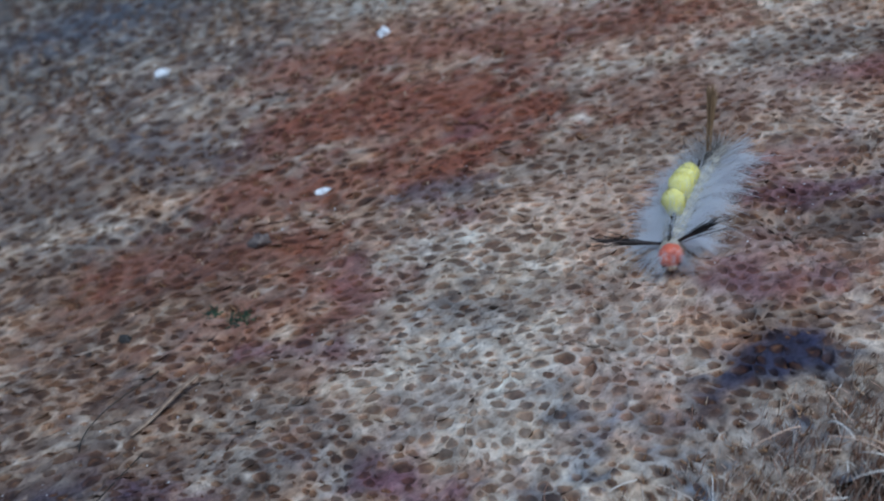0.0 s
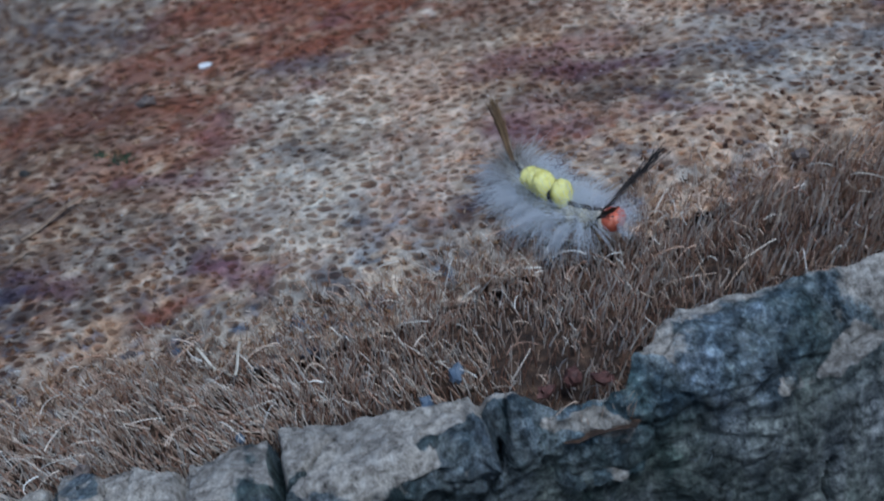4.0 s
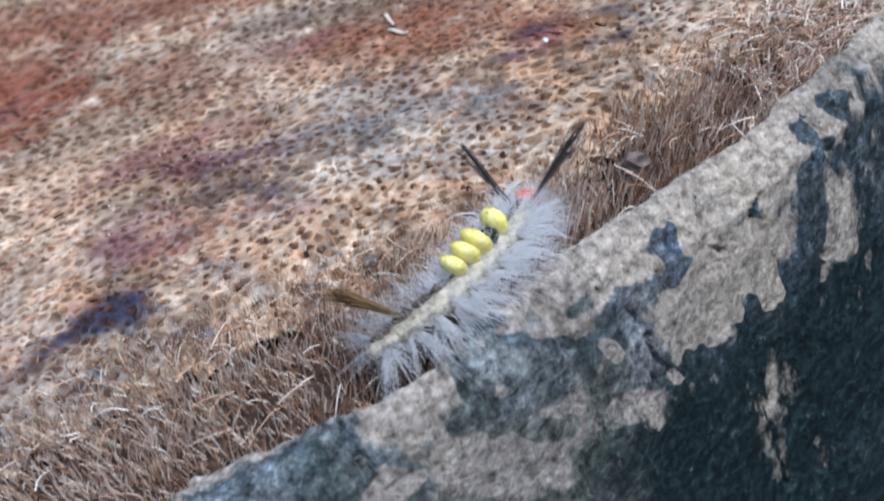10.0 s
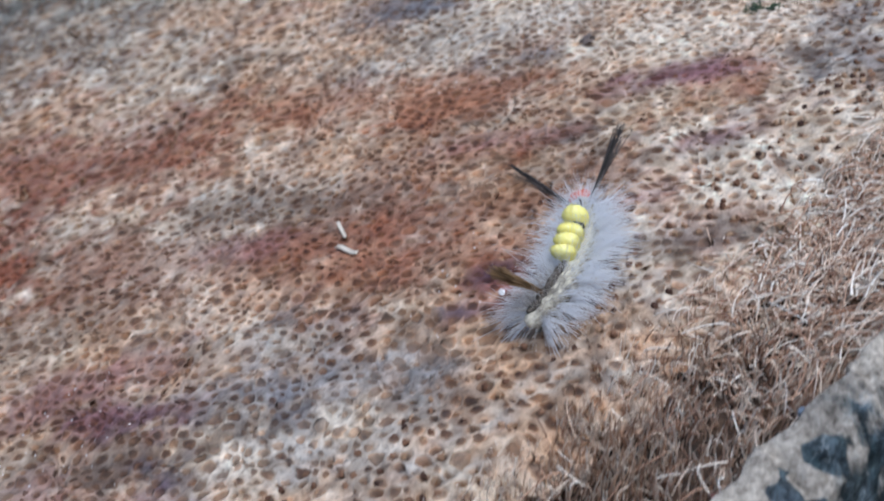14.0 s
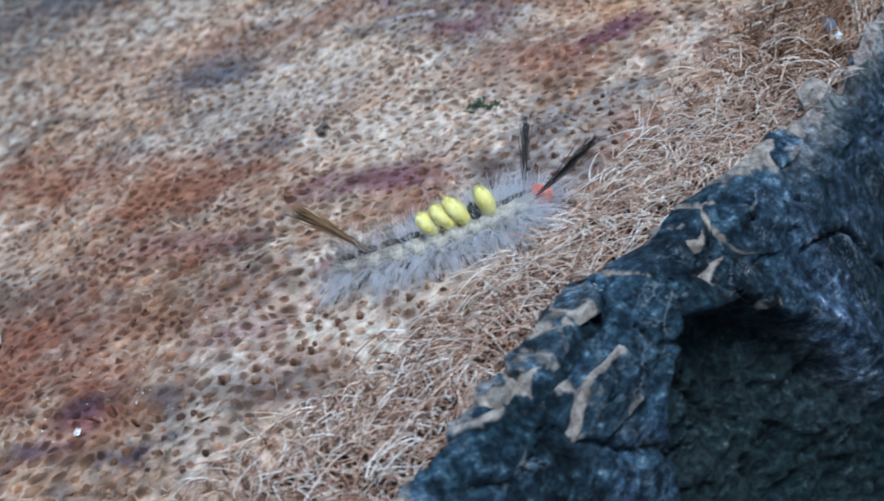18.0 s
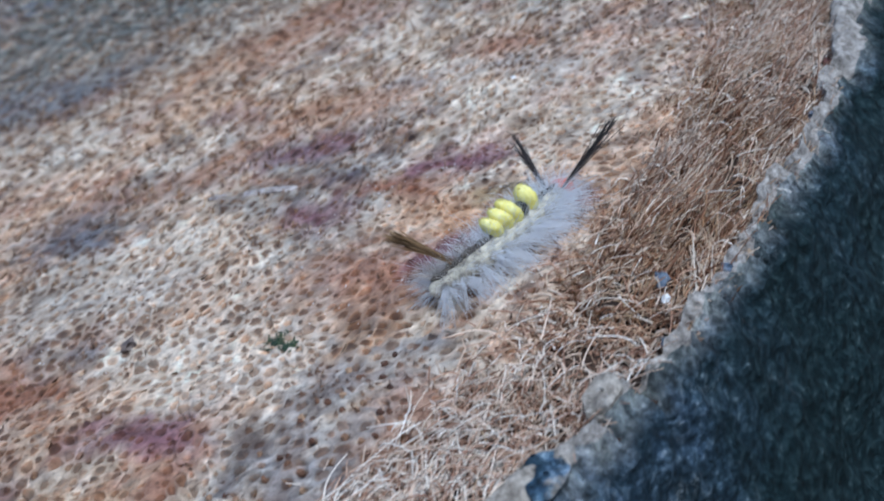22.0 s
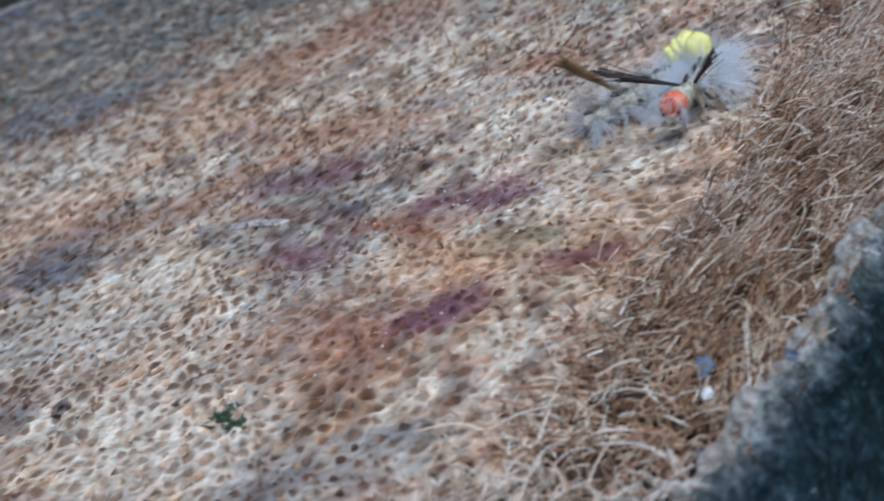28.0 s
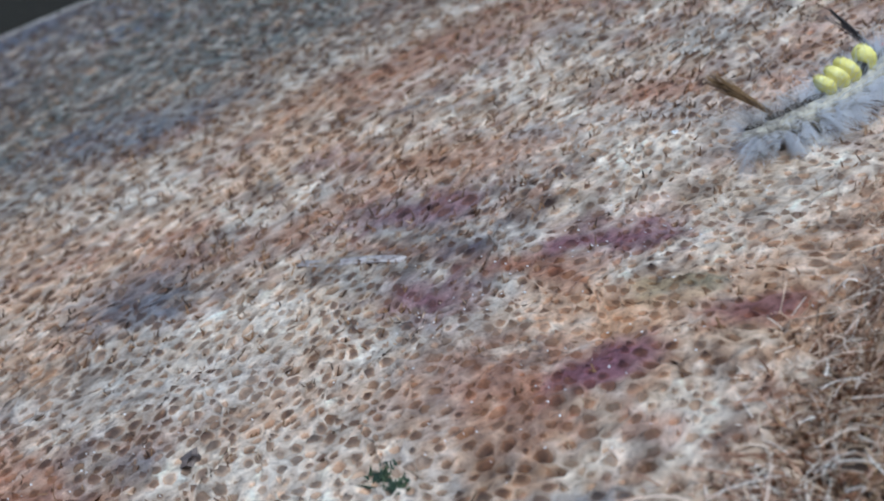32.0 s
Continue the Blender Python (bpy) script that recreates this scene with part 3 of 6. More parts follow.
def tint(x, y):
    """Colour of the weathered cut at a place, in streaks along x."""
    a = layered(x, y / 1.25, 0.030, 3)
    b = layered(x / 1.2, y / 1.1, 0.022, 31)
    c = layered(x, y / 1.2, 0.009, 57)
    d = layered(x, y, 0.0035, 83, 3)
    col = np.array(TAN) + (np.array(PALE) - TAN) * smooth(0.38, 0.66, c * 0.6 + d * 0.4)[..., None]

    def lay(col, colour, k):
        return col + (np.array(colour) - col) * np.clip(k, 0, 1)[..., None]

    col = lay(col, ORANGE, 0.6 * smooth(0.47, 0.60, a * 0.7 + d * 0.3))
    col = lay(col, RED, 0.5 * smooth(0.51, 0.62, b * 0.7 + d * 0.3))
    col = lay(col, GREY, 0.6 * smooth(0.52, 0.64, layered(x, y / 1.2, 0.028, 101) * 0.65 + d * 0.35))
    # Grey-green far side, with some of the lens's corner falloff put into the colour.
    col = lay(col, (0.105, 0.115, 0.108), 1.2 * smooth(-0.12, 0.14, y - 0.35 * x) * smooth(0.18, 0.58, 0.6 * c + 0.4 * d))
    col = lay(col, DARK, 0.75 * smooth(0.60, 0.72, layered(x, y / 1.2, 0.02, 131) * 0.5 + d * 0.5))
    col = lay(col, DARK, 0.8 * smooth(0.05, -0.05, x) * smooth(0.36, 0.58, c * 0.6 + d * 0.4))
    col = lay(col, PALE, 0.45 * smooth(0.56, 0.70, layered(x, y, 0.0022, 151, 2)))
    col = lay(col, UMBER, 0.6 * smooth(0.58, 0.70, layered(x, y / 1.3, 0.0055, 161, 3)))
    near_rim = smooth(0.085, 0.045, RIM - np.hypot(x, y)) * smooth(0.12, 0.06, x)
    col = lay(col, (0.045, 0.10, 0.20), 0.8 * near_rim * smooth(0.60, 0.70, 0.55 * layered(x, y, 0.007, 171, 3) + 0.45 * layered(x, y, 0.0022, 173, 2) + 0.03))
    wob = (layered(x, y, 0.010, 7) - 0.5) * 1.2 + (layered(x, y, 0.003, 9, 2) - 0.5) * 1.6
    for colour, strokes in STAINS:
        for x0, y0, x1, y1, wide, k in strokes:
            dx, dy = x1 - x0, y1 - y0
            near = np.where((np.abs(x - (x0 + x1) / 2) < abs(dx) / 2 + 4 * wide) & (np.abs(y - (y0 + y1) / 2) < abs(dy) / 2 + 4 * wide))[0]
            px, py = x[near], y[near]
            along = np.clip(((px - x0) * dx + (py - y0) * dy) / (dx * dx + dy * dy + 1e-12), 0, 1)
            q = np.hypot(px - x0 - along * dx, py - y0 - along * dy) / wide + wob[near]
            col[near] = lay(col[near], colour, 0.85 * k * smooth(1.75, 0.05, q))
    return col


def top_height(x, y):
    """Height of the cut: gently uneven, sinking towards the rim."""
    r, th = np.hypot(x, y), np.arctan2(y, x)
    edge = outline(th) - r
    return TOP + 0.0016 * (layered(x, y, 0.03, 201, 3) - 0.5) + 0.0008 * (layered(x, y, 0.007, 211, 2) - 0.5) - 0.0035 * smooth(0.018, 0.004, edge)


def build_cut():
    """The dotted top: one sheet of cells, each with a bundle end that stands proud or is sunk."""
    rng = np.random.default_rng(4)
    cols, rows_y, wide = 250, [], []
    v = -0.012
    while v < 1.02:
        grow = 0.92 + 0.9 * float(smooth(0.09, 0.30, v)) + 1.6 * float(smooth(0.25, 0.8, v))
        rows_y.append(v)
        wide.append(grow)
        v += CELL * 1.06 * grow * (1 + 0.8 * float(smooth(0.35, 0.7, v)))
    rows_y, wide = np.array(rows_y), np.array(wide)
    jj, ii = np.meshgrid(np.arange(len(rows_y)), np.arange(cols), indexing="ij")
    swing = CELL * wide[jj]
    along = (ii - 125 + 0.5 * (jj % 2)) * CELL * wide[jj] + rng.uniform(-0.46, 0.46, jj.shape) * swing
    inward = rows_y[jj] - RIM + rng.uniform(-0.46, 0.46, jj.shape) * swing
    turn = math.radians(25)                        # the rows run along the near rim
    cx = along * math.cos(turn) - inward * math.sin(turn)
    cy = along * math.sin(turn) + inward * math.cos(turn)
    u, v = ii / 5.0, jj / 5.0
    cx = cx + (layered(u, v, 1.0, 901, 2) - 0.5) * 3.0 * swing
    cy = cy + (layered(u, v, 1.0, 911, 2) - 0.5) * 3.0 * swing
    rows = len(jj)
    odd = jj % 2

    def at(a, j, i):
        return a[np.clip(j, 0, rows - 1), np.clip(i, 0, cols - 1)]

    corner = {}
    for key, step in (("up", 1), ("down", -1)):
        corner[key] = [(c + at(c, jj, ii + 1) + at(c, jj + step, ii + odd)) / 3 for c in (cx, cy)]
    n = rows * cols
    index = np.arange(n).reshape(rows, cols)
    ups, downs = index, index + n
    six = [(0, 0, 0), (1, 1, -1), (0, 0, -1), (1, 0, -1), (0, -1, -1), (1, 0, 0)]   # kind, row step, column step
    ring = []
    for kind, dj, di in six:
        i = ii + di + (odd if dj else 0)
        ring.append(at((ups, downs)[kind], jj + dj, i))
    ring = np.stack(ring, -1)
    keep = (jj > 0) & (jj < rows - 1) & (ii > 0) & (ii < cols - 2)
    edge = outline(np.arctan2(cy, cx)) - np.hypot(cx, cy)
    keep &= edge > 0.80 * band(np.arctan2(cy, cx)) * smooth(0.075, 0.045, cy) - 0.002
    all_x = np.concatenate([corner["up"][0].ravel(), corner["down"][0].ravel()])
    all_y = np.concatenate([corner["up"][1].ravel(), corner["down"][1].ravel()])
    ring, mx, my = ring[keep], cx[keep], cy[keep]
    count = len(mx)
    size = np.clip(0.30 + 0.34 * layered(mx, my, 0.012, 77, 3) + rng.normal(0, 0.14, count), 0.14, 0.74)
    size *= 1 - 0.12 * smooth(0.16, 0.24, mx)
    reach = np.sqrt((all_x[ring] - mx[:, None]) ** 2 + (all_y[ring] - my[:, None]) ** 2)
    half_x, half_y = (all_x[ring] + np.roll(all_x[ring], -1, 1)) / 2, (all_y[ring] + np.roll(all_y[ring], -1, 1)) / 2
    aim_x, aim_y = np.empty((count, 12)), np.empty((count, 12))
    aim_x[:, ::2], aim_x[:, 1::2], aim_y[:, ::2], aim_y[:, 1::2] = all_x[ring], half_x, all_y[ring], half_y
    aim_x, aim_y = aim_x - mx[:, None], aim_y - my[:, None]
    far_ = np.hypot(aim_x, aim_y) + 1e-9
    open_ = np.minimum(size[:, None] * reach.mean(1)[:, None] * rng.uniform(0.80, 1.20, (count, 12)) / (far_**0.55 * reach.mean(1)[:, None] ** 0.45), 0.9)
    deeper = (-aim_x * math.sin(turn) + aim_y * math.cos(turn)) * open_ * 0.28          # ends are cut aslant, longer inwards
    rx, ry = mx[:, None] + aim_x * open_ - deeper * math.sin(turn), my[:, None] + aim_y * open_ + deeper * math.cos(turn)
    depth = np.where(rng.uniform(0, 1, count) < 0.62, -rng.uniform(0.0002, 0.0009, count), rng.uniform(0.0008, 0.0022, count)) * np.sqrt(wide[jj][keep])
    used, inverse = np.unique(ring, return_inverse=True)
    inverse = inverse.reshape(ring.shape)
    ux, uy = all_x[used], all_y[used]
    k = len(used)
    vx, vy = np.concatenate([ux, rx.ravel(), mx]), np.concatenate([uy, ry.ravel(), my])
    h = top_height(vx, vy)
    rim_share = (RIM - np.hypot(vx, vy)) / band(np.arctan2(vy, vx))
    h -= 0.0026 * smooth(1.12, 0.84, rim_share) * smooth(0.075, 0.045, vy)     # the cut slopes down into the belt
    h[:k] += rng.uniform(-0.0002, 0.0006, k)
    h[k + 12 * count:] -= depth
    ringv = k + np.arange(12 * count).reshape(count, 12)
    middle = k + 12 * count + np.arange(count)
    web = np.stack([inverse, np.roll(inverse, -1, 1), np.roll(ringv, -2, 1)[:, ::2], ringv[:, 1::2], ringv[:, ::2]], -1).reshape(-1, 5)
    pit = np.stack([ringv, np.roll(ringv, -1, 1), np.repeat(middle[:, None], 12, 1)], -1).reshape(-1, 3)
    ob = sheet("cut_surface", np.c_[vx, vy, h], [web, pit], [PITH, BUNDLE], [0, 1])
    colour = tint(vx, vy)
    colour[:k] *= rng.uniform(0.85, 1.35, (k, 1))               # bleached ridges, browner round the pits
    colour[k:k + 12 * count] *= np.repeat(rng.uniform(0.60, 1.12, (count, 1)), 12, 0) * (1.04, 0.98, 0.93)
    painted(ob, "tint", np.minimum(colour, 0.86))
    painted(ob, "deep", np.concatenate([np.zeros(k + 12 * count), rng.uniform(0.35, 1.1, count) * (1 - 0.28 * smooth(0.15, 0.23, mx)) * (1 + 0.4 * smooth(0.06, 0.0, mx))]))
    ob.parent = stump
    tagged(ob, "sawn palm wood, tan to rust, dotted with dark bundle ends", kind="stuff")
    return mx, my


pit_x, pit_y = build_cut()


def build_core():
    """The wood under the cut, closed to the ground."""
    n = 160
    th = np.linspace(0, 2 * math.pi, n, endpoint=False)
    r = outline(th) - 0.030
    levels = [(0.0, TOP - 0.0075), (0.5, TOP - 0.0065), (0.98, TOP - 0.0065), (1.02, TOP - 0.010), (1.0, 0.0)]
    verts = np.concatenate([np.c_[r * k * np.cos(th), r * k * np.sin(th), np.full(n, z)] for k, z in levels])
    i = np.arange(n)
    faces = [np.stack([a * n + i, a * n + (i + 1) % n, (a + 1) * n + (i + 1) % n, (a + 1) * n + i], -1) for a in range(1, 4)]
    faces.append(np.stack([np.full(n, 0), n + (i + 1) % n, n + i], -1)[:, ::-1])
    verts[:n] = (0, 0, TOP - 0.0075)
    ob = sheet("core", verts, faces, [SHADED_BED])
    ob.parent = stump


build_core()

# Cracks in the bark: corners as angle in degrees and distance inwards from the edge (below it: minus), then the half width.
CRACKS_WEST = [
    ([(-88.97, 0.0061), (-87.52, 0.0118)], 0.0012),
    ([(-94.32, 0.0203), (-94.07, 0.0087), (-94.54, -0.0004)], 0.001),
    ([(-92.95, 0.018), (-92.84, 0.004), (-94, 0.0079)], 0.0009),
    ([(-88.81, 0.0174), (-88.97, 0.002), (-89.22, -0.0099)], 0.0009),
    ([(-83.67, 0.006), (-84.09, -0.0051), (-85.03, -0.017)], 0.0009),
    ([(-83.74, -0.0205), (-83.9, -0.0322), (-83.9, -0.0515)], 0.0006),
    ([(-75.93, -0.0207), (-76.08, -0.0288)], 0.0006),
    ([(-76.48, -0.0302), (-76.78, -0.0445), (-77.07, -0.0554)], 0.0008),
    ([(-97, 0.0074), (-97.25, -0.0303)], 0.0009),
]
CRACKS_EAST = [
    ([(-51.38, 0.0085), (-52.6, 0.0047), (-53.84, 0.0038), (-54.99, 0.003)], 0.0022),
    ([(-54.57, 0.0106), (-54.95, 0.0041)], 0.0007),
    ([(-48.43, -0.0069), (-46.93, -0.0086)], 0.0006),
    ([(-48.05, 0.0066), (-49.35, -0.0001)], 0.0006),
    ([(-46.1, -0.0028), (-46.73, -0.0082)], 0.0006),
    ([(-49.64, 0.0004), (-50.1, -0.0041)], 0.0006),
    ([(-66.08, -0.0413), (-65.93, -0.0602)], 0.0006),
    ([(-69.69, -0.0009), (-68.96, -0.0148), (-69.16, -0.0231)], 0.0004),
    ([(-63.16, -0.0012), (-63.48, -0.0146)], 0.0004),
    ([(-56.4, 0.0038), (-57, -0.012), (-56.61, -0.0296)], 0.0005),
    ([(-43.77, -0.0041), (-43.84, -0.0181)], 0.0005),
    ([(-66.3, 0.003), (-66.9, -0.005), (-66.4, -0.011), (-66.8, -0.02)], 0.0004),
    ([(-68.6, -0.008), (-69, -0.016), (-68.7, -0.024)], 0.0004),
    ([(-64.8, -0.001), (-65.4, -0.009)], 0.00035),
    ([(-47, -0.012), (-45.4, -0.015), (-44.6, -0.026)], 0.0006),
]
# Where one block of the broken rim meets the next, in degrees.
BLOCKS = [-99.5, -94.3, -91.0, -88.8, -84.2, -76.0, -71.0, -68.2, -65.4, -62.7, -60.0, -57.3, -55.0, -51.6, -49.4, -47.4, -45.2,
          -43.6, -42.3, -40.4, -39.1, -37.2, -36.1, -34.0, -32.6, -31.5, -29.4, -28.2, -26.3, -25.1, -23.0, -21.7, -19.8, -18.4, -16.6, -14.6, -12.5]


# Where the pale crust shows and where the dark growth covers it: start and end as angle and reach inwards, half width, strength.
CRUST_WEST = [
    (-88.6, 0.0127, -87.5, 0.0113, 0.002, 0.6), (-88.2, 0.005, -86.7, 0.0096, 0.0023, 0.6), (-86.4, 0.0099, -83.7, 0.0072, 0.0022, 0.6), (-87.3, 0.0075, -85.9, 0.0026, 0.0026, 0.5),
    (-84.8, -0.0041, -84.5, -0.0075, 0.0016, 0.5), (-82.7, -0.0009, -81.3, -0.0055, 0.002, 0.6), (-81.8, -0.0105, -81.3, -0.0097, 0.0014, 0.5), (-95.3, 0.0172, -94.3, 0.0145, 0.0024, 0.6),
    (-95, 0.0071, -94.4, 0.0069, 0.0018, 0.6), (-92.3, 0.0125, -90.9, 0.0106, 0.0018, 0.6), (-90.5, 0.0011, -89.5, -0.0034, 0.0012, 0.5),
    (-76.3, -0.0113, -75.6, -0.0084, 0.0028, 0.6), (-76.5, -0.0124, -75.3, -0.0105, 0.0017, 0.7), (-77.6, -0.0117, -76.8, -0.0127, 0.0015, 0.5), (-82.4, -0.0013, -81.4, -0.0068, 0.0019, 0.5),
]
CRUST_EAST = [
    (-67.9, -0.0132, -65.6, -0.0181, 0.0033, 0.7), (-68.1, -0.0215, -66.9, -0.0237, 0.0018, 0.7), (-68.6, -0.0238, -68.5, -0.0255, 0.0008, 0.6), (-63.7, -0.0228, -62.4, -0.0273, 0.0013, 0.5),
    (-70.1, -0.0113, -69.9, -0.0145, 0.0009, 0.5), (-69.6, 0.0063, -68.6, 0.0028, 0.002, 0.5), (-67, -0.0022, -64.2, -0.0017, 0.003, 0.6),
    (-67, -0.0118, -64.9, -0.0147, 0.0035, 0.6), (-68.2, -0.0146, -66.7, -0.0216, 0.0027, 0.6), (-70.2, -0.0223, -68.9, -0.0286, 0.0023, 0.2), (-70.2, -0.0098, -70, -0.0126, 0.001, 0.5),
    (-69.1, 0.0035, -67.7, 0.0044, 0.0019, 0.6), (-66.7, -0.0005, -65.5, -0.0008, 0.0022, 0.6), (-65.3, -0.0129, -65.2, -0.0239, 0.0021, 0.6), (-63.4, -0.0038, -62.7, -0.0014, 0.0019, 0.6),
]
GROWTH_WEST = [
    (-94.1, 0.0166, -92.9, 0.0077, 0.0021, 0.6), (-92.5, 0.0064, -91.5, 0.0007, 0.002, 0.5), (-84.6, 0.0045, -83.8, 0.004, 0.0017, 0.5), (-83.5, -0.0073, -82.4, -0.0206, 0.0033, 0.5),
    (-84.5, -0.0124, -84.3, -0.0197, 0.0014, 0.6), (-80.7, -0.0007, -79.6, -0.0247, 0.0046, 0.7), (-79.8, -0.0022, -79.1, -0.0019, 0.0026, 0.6), (-80.8, -0.0103, -79.6, -0.026, 0.003, 0.5),
]
GROWTH_EAST = [
    (-72.4, 0.0004, -71.2, -0.0052, 0.0017, 0.6), (-69.5, -0.0075, -68.6, -0.007, 0.0023, 0.7), (-73.6, -0.0057, -71.9, -0.0121, 0.0025, 0.5), (-67.6, -0.0275, -67, -0.0269, 0.0013, 0.7),
    (-64.5, -0.0283, -62.5, -0.0321, 0.0022, 0.7), (-67.8, -0.0009, -67.7, -0.0077, 0.0022, 0.8), (-69.7, -0.0062, -68.9, -0.0067, 0.0024, 0.8), (-73, -0.0006, -70.5, -0.0101, 0.0032, 0.7),
    (-67.9, -0.0243, -67.1, -0.0281, 0.0021, 0.8), (-63, -0.0005, -64, -0.0291, 0.0025, 0.8), (-69.1, -0.0187, -69.1, -0.0229, 0.0009, 0.7), (-66.1, -0.0283, -64.8, -0.0298, 0.0017, 0.6),
    (-70.5, -0.0013, -70.1, -0.0016, 0.0011, 0.6), (-72.9, -0.012, -71.7, -0.0191, 0.0019, 0.4), (-62, 0.0006, -61.6, -0.0002, 0.002, 0.6), (-67.7, -0.0015, -67.9, -0.0079, 0.0023, 0.8),
]


def patched(growth, d, u, q):
    """Lays the patches of crust and growth, with ragged edges that run down the face."""
    wob = 1.3 * (layered(u, q * 0.5, 0.004, 431, 3, 0.7) - 0.5) + 0.9 * (grain(u, q * 0.25, 0.0016, 433) - 0.5)
    for rows, sign in ((CRUST_WEST, -1), (CRUST_EAST, -1), (GROWTH_WEST, 1), (GROWTH_EAST, 1)):
        for d0, q0, d1, q1, wide, k in rows:
            ua, ub = math.radians(d0) * RIM, math.radians(d1) * RIM
            i = np.where(np.abs(d - (d0 + d1) / 2) < abs(d1 - d0) / 2 + 2.5)
            uu, qq = u[i], q[i]
            along = np.clip(((uu - ua) * (ub - ua) + (qq - q0) * (q1 - q0)) / ((ub - ua) ** 2 + (q1 - q0) ** 2 + 1e-12), 0, 1)
            off = np.hypot(uu - ua - along * (ub - ua), qq - q0 - along * (q1 - q0)) / wide + wob[i]
            growth[i] += sign * 1.1 * k * smooth(1.35, 0.85, off)
    return growth


def cell_field(u, v, n, low, high, seed):
    """Distance to the seam between scattered cells, and the cell's number."""
    rng = np.random.default_rng(seed)
    pu, pv = rng.uniform(low[0], high[0], n), rng.uniform(low[1], high[1], n)
    near, second, which = np.full(u.shape, 9.0), np.full(u.shape, 9.0), np.zeros(u.shape, int)
    for k in range(n):
        q = np.hypot(u - pu[k], v - pv[k])
        closer = q < near
        second = np.where(closer, near, np.minimum(second, q))
        which = np.where(closer, k, which)
        near = np.where(closer, q, near)
    return second - near, which


def bark_fields(th, q):
    """Outward swelling, reach of the dark growth and of the grey stone-like face of the bark, and a damp tone that
    carries shade too.
    """
    d, u = np.degrees(th), th * RIM
    wu, wq = u + 0.006 * (layered(u, q, 0.012, 300) - 0.5), q + 0.006 * (layered(u, q, 0.012, 310) - 0.5)
    gap, which = cell_field(wu, wq * 0.85, 60, (math.radians(-62) * RIM, -0.075), (math.radians(-40) * RIM, 0.014), 12)
    gap2, which2 = cell_field(wu, wq * 0.6, 420, (math.radians(-120) * RIM, -0.055), (math.radians(-8) * RIM, 0.020), 14)
    rng = np.random.default_rng(5)
    shade, lift = rng.uniform(-0.2, 0.2, 420), rng.uniform(-1, 1, 420)
    side = smooth(0.001, -0.006, q)
    plates = smooth(-59, -55.5, d) * smooth(-43, -46.5, d) * smooth(-0.040, -0.025, q)
    west, mid, east = smooth(-73, -78, d), smooth(-78, -73, d) * smooth(-57, -60, d), smooth(-47, -44, d)
    swell = 0.0022 * (1 - 0.75 * plates) * (layered(u, q, 0.03, 320, 2) - 0.5) + (0.0020 - 0.0016 * plates) * (layered(u, q, 0.008, 330, 3) - 0.5) + (0.0012 - 0.0009 * plates + 0.0004 * west * side) * (layered(u, q, 0.0034, 340, 3, 0.8) - 0.5)
    swell += plates * (0.0003 * lift[which] + 0.0003 * smooth(0.0, 0.0022, gap) - 0.0016 * smooth(0.0007, 0.0001, gap))
    swell += (1 - plates) * (0.0005 * lift[which2] - 0.0005 * smooth(0.0008, 0.0001, gap2)) * (0.35 + 0.65 * west)
    swell += east * (0.0045 * (layered(u, q * 0.55, 0.016, 345, 3) - 0.5) + 0.0018 * (layered(u, q * 0.7, 0.005, 347, 3, 0.7) - 0.5)) * smooth(0.0, -0.006, q)
    swell *= 1 - 0.55 * mid
    split, beside = np.zeros(u.shape), np.zeros(u.shape)
    for corners, w in CRACKS_WEST + CRACKS_EAST:
        for (d0, q0), (d1, q1) in zip(corners, corners[1:]):
            ua, ub = math.radians(d0) * RIM, math.radians(d1) * RIM
            k = np.clip(((u - ua) * (ub - ua) + (q - q0) * (q1 - q0)) / ((ub - ua) ** 2 + (q1 - q0) ** 2), 0, 1)
            off = np.hypot(u - ua - k * (ub - ua) + 0.0020 * (grain(u * 0 + d0, q, 0.005, 5) - 0.5), q - q0 - k * (q1 - q0) + 0.0020 * (grain(u, q * 0 + q0, 0.005, 6) - 0.5))
            split = np.maximum(split, min(1.0, w / 0.0010) * smooth(w * 0.95, w * 0.30, off))
            beside = np.maximum(beside, smooth(w * 3.6, w * 1.3, off))
    swell -= 0.0050 * split
    brim = np.interp(d, [-53.5, -52.2, -51, -49.2, -47.7, -46.2, -44.5], [-0.045, -0.014, -0.004, -0.011, -0.021, -0.033, -0.06]) + 0.003 * (layered(u, q, 0.010, 350, 2) - 0.5)
    hollow = smooth(brim, brim - np.interp(d, [-48, -45], [0.004, 0.024]), q) * smooth(-53.2, -52.4, d) * smooth(-41, -47, d)
    swell -= hollow * (0.0022 + 0.0030 * layered(u, q, 0.014, 352, 2) + 0.0052 * layered(u, q * 1.4, 0.0046, 354, 3, 0.7) + 0.0010 * smooth(0.0, 0.0012, gap2) - 0.001)
    swell += 0.0016 * smooth(-0.001, 0.002, q - brim) * smooth(0.008, 0.003, q - brim) * smooth(-53, -51, d) * smooth(-44, -47, d)
    streak = (layered(u, q * 0.42, 0.011, 360, 3) - 0.5) * 1.5 + (layered(u, q * 0.55, 0.0035, 363, 2) - 0.5) * 0.6
    growth = 0.30 + streak * (1 - 0.35 * mid) + 0.30 * west * side + 0.20 * west * smooth(0.010, 0.003, q) + 0.02 * mid + 0.62 * plates + 0.9 * east
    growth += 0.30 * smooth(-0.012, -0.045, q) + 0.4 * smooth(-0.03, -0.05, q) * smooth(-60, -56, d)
    growth -= 0.30 * west * smooth(0.004, 0.011, q) + 0.30 * mid * smooth(-0.010, 0.002, q)
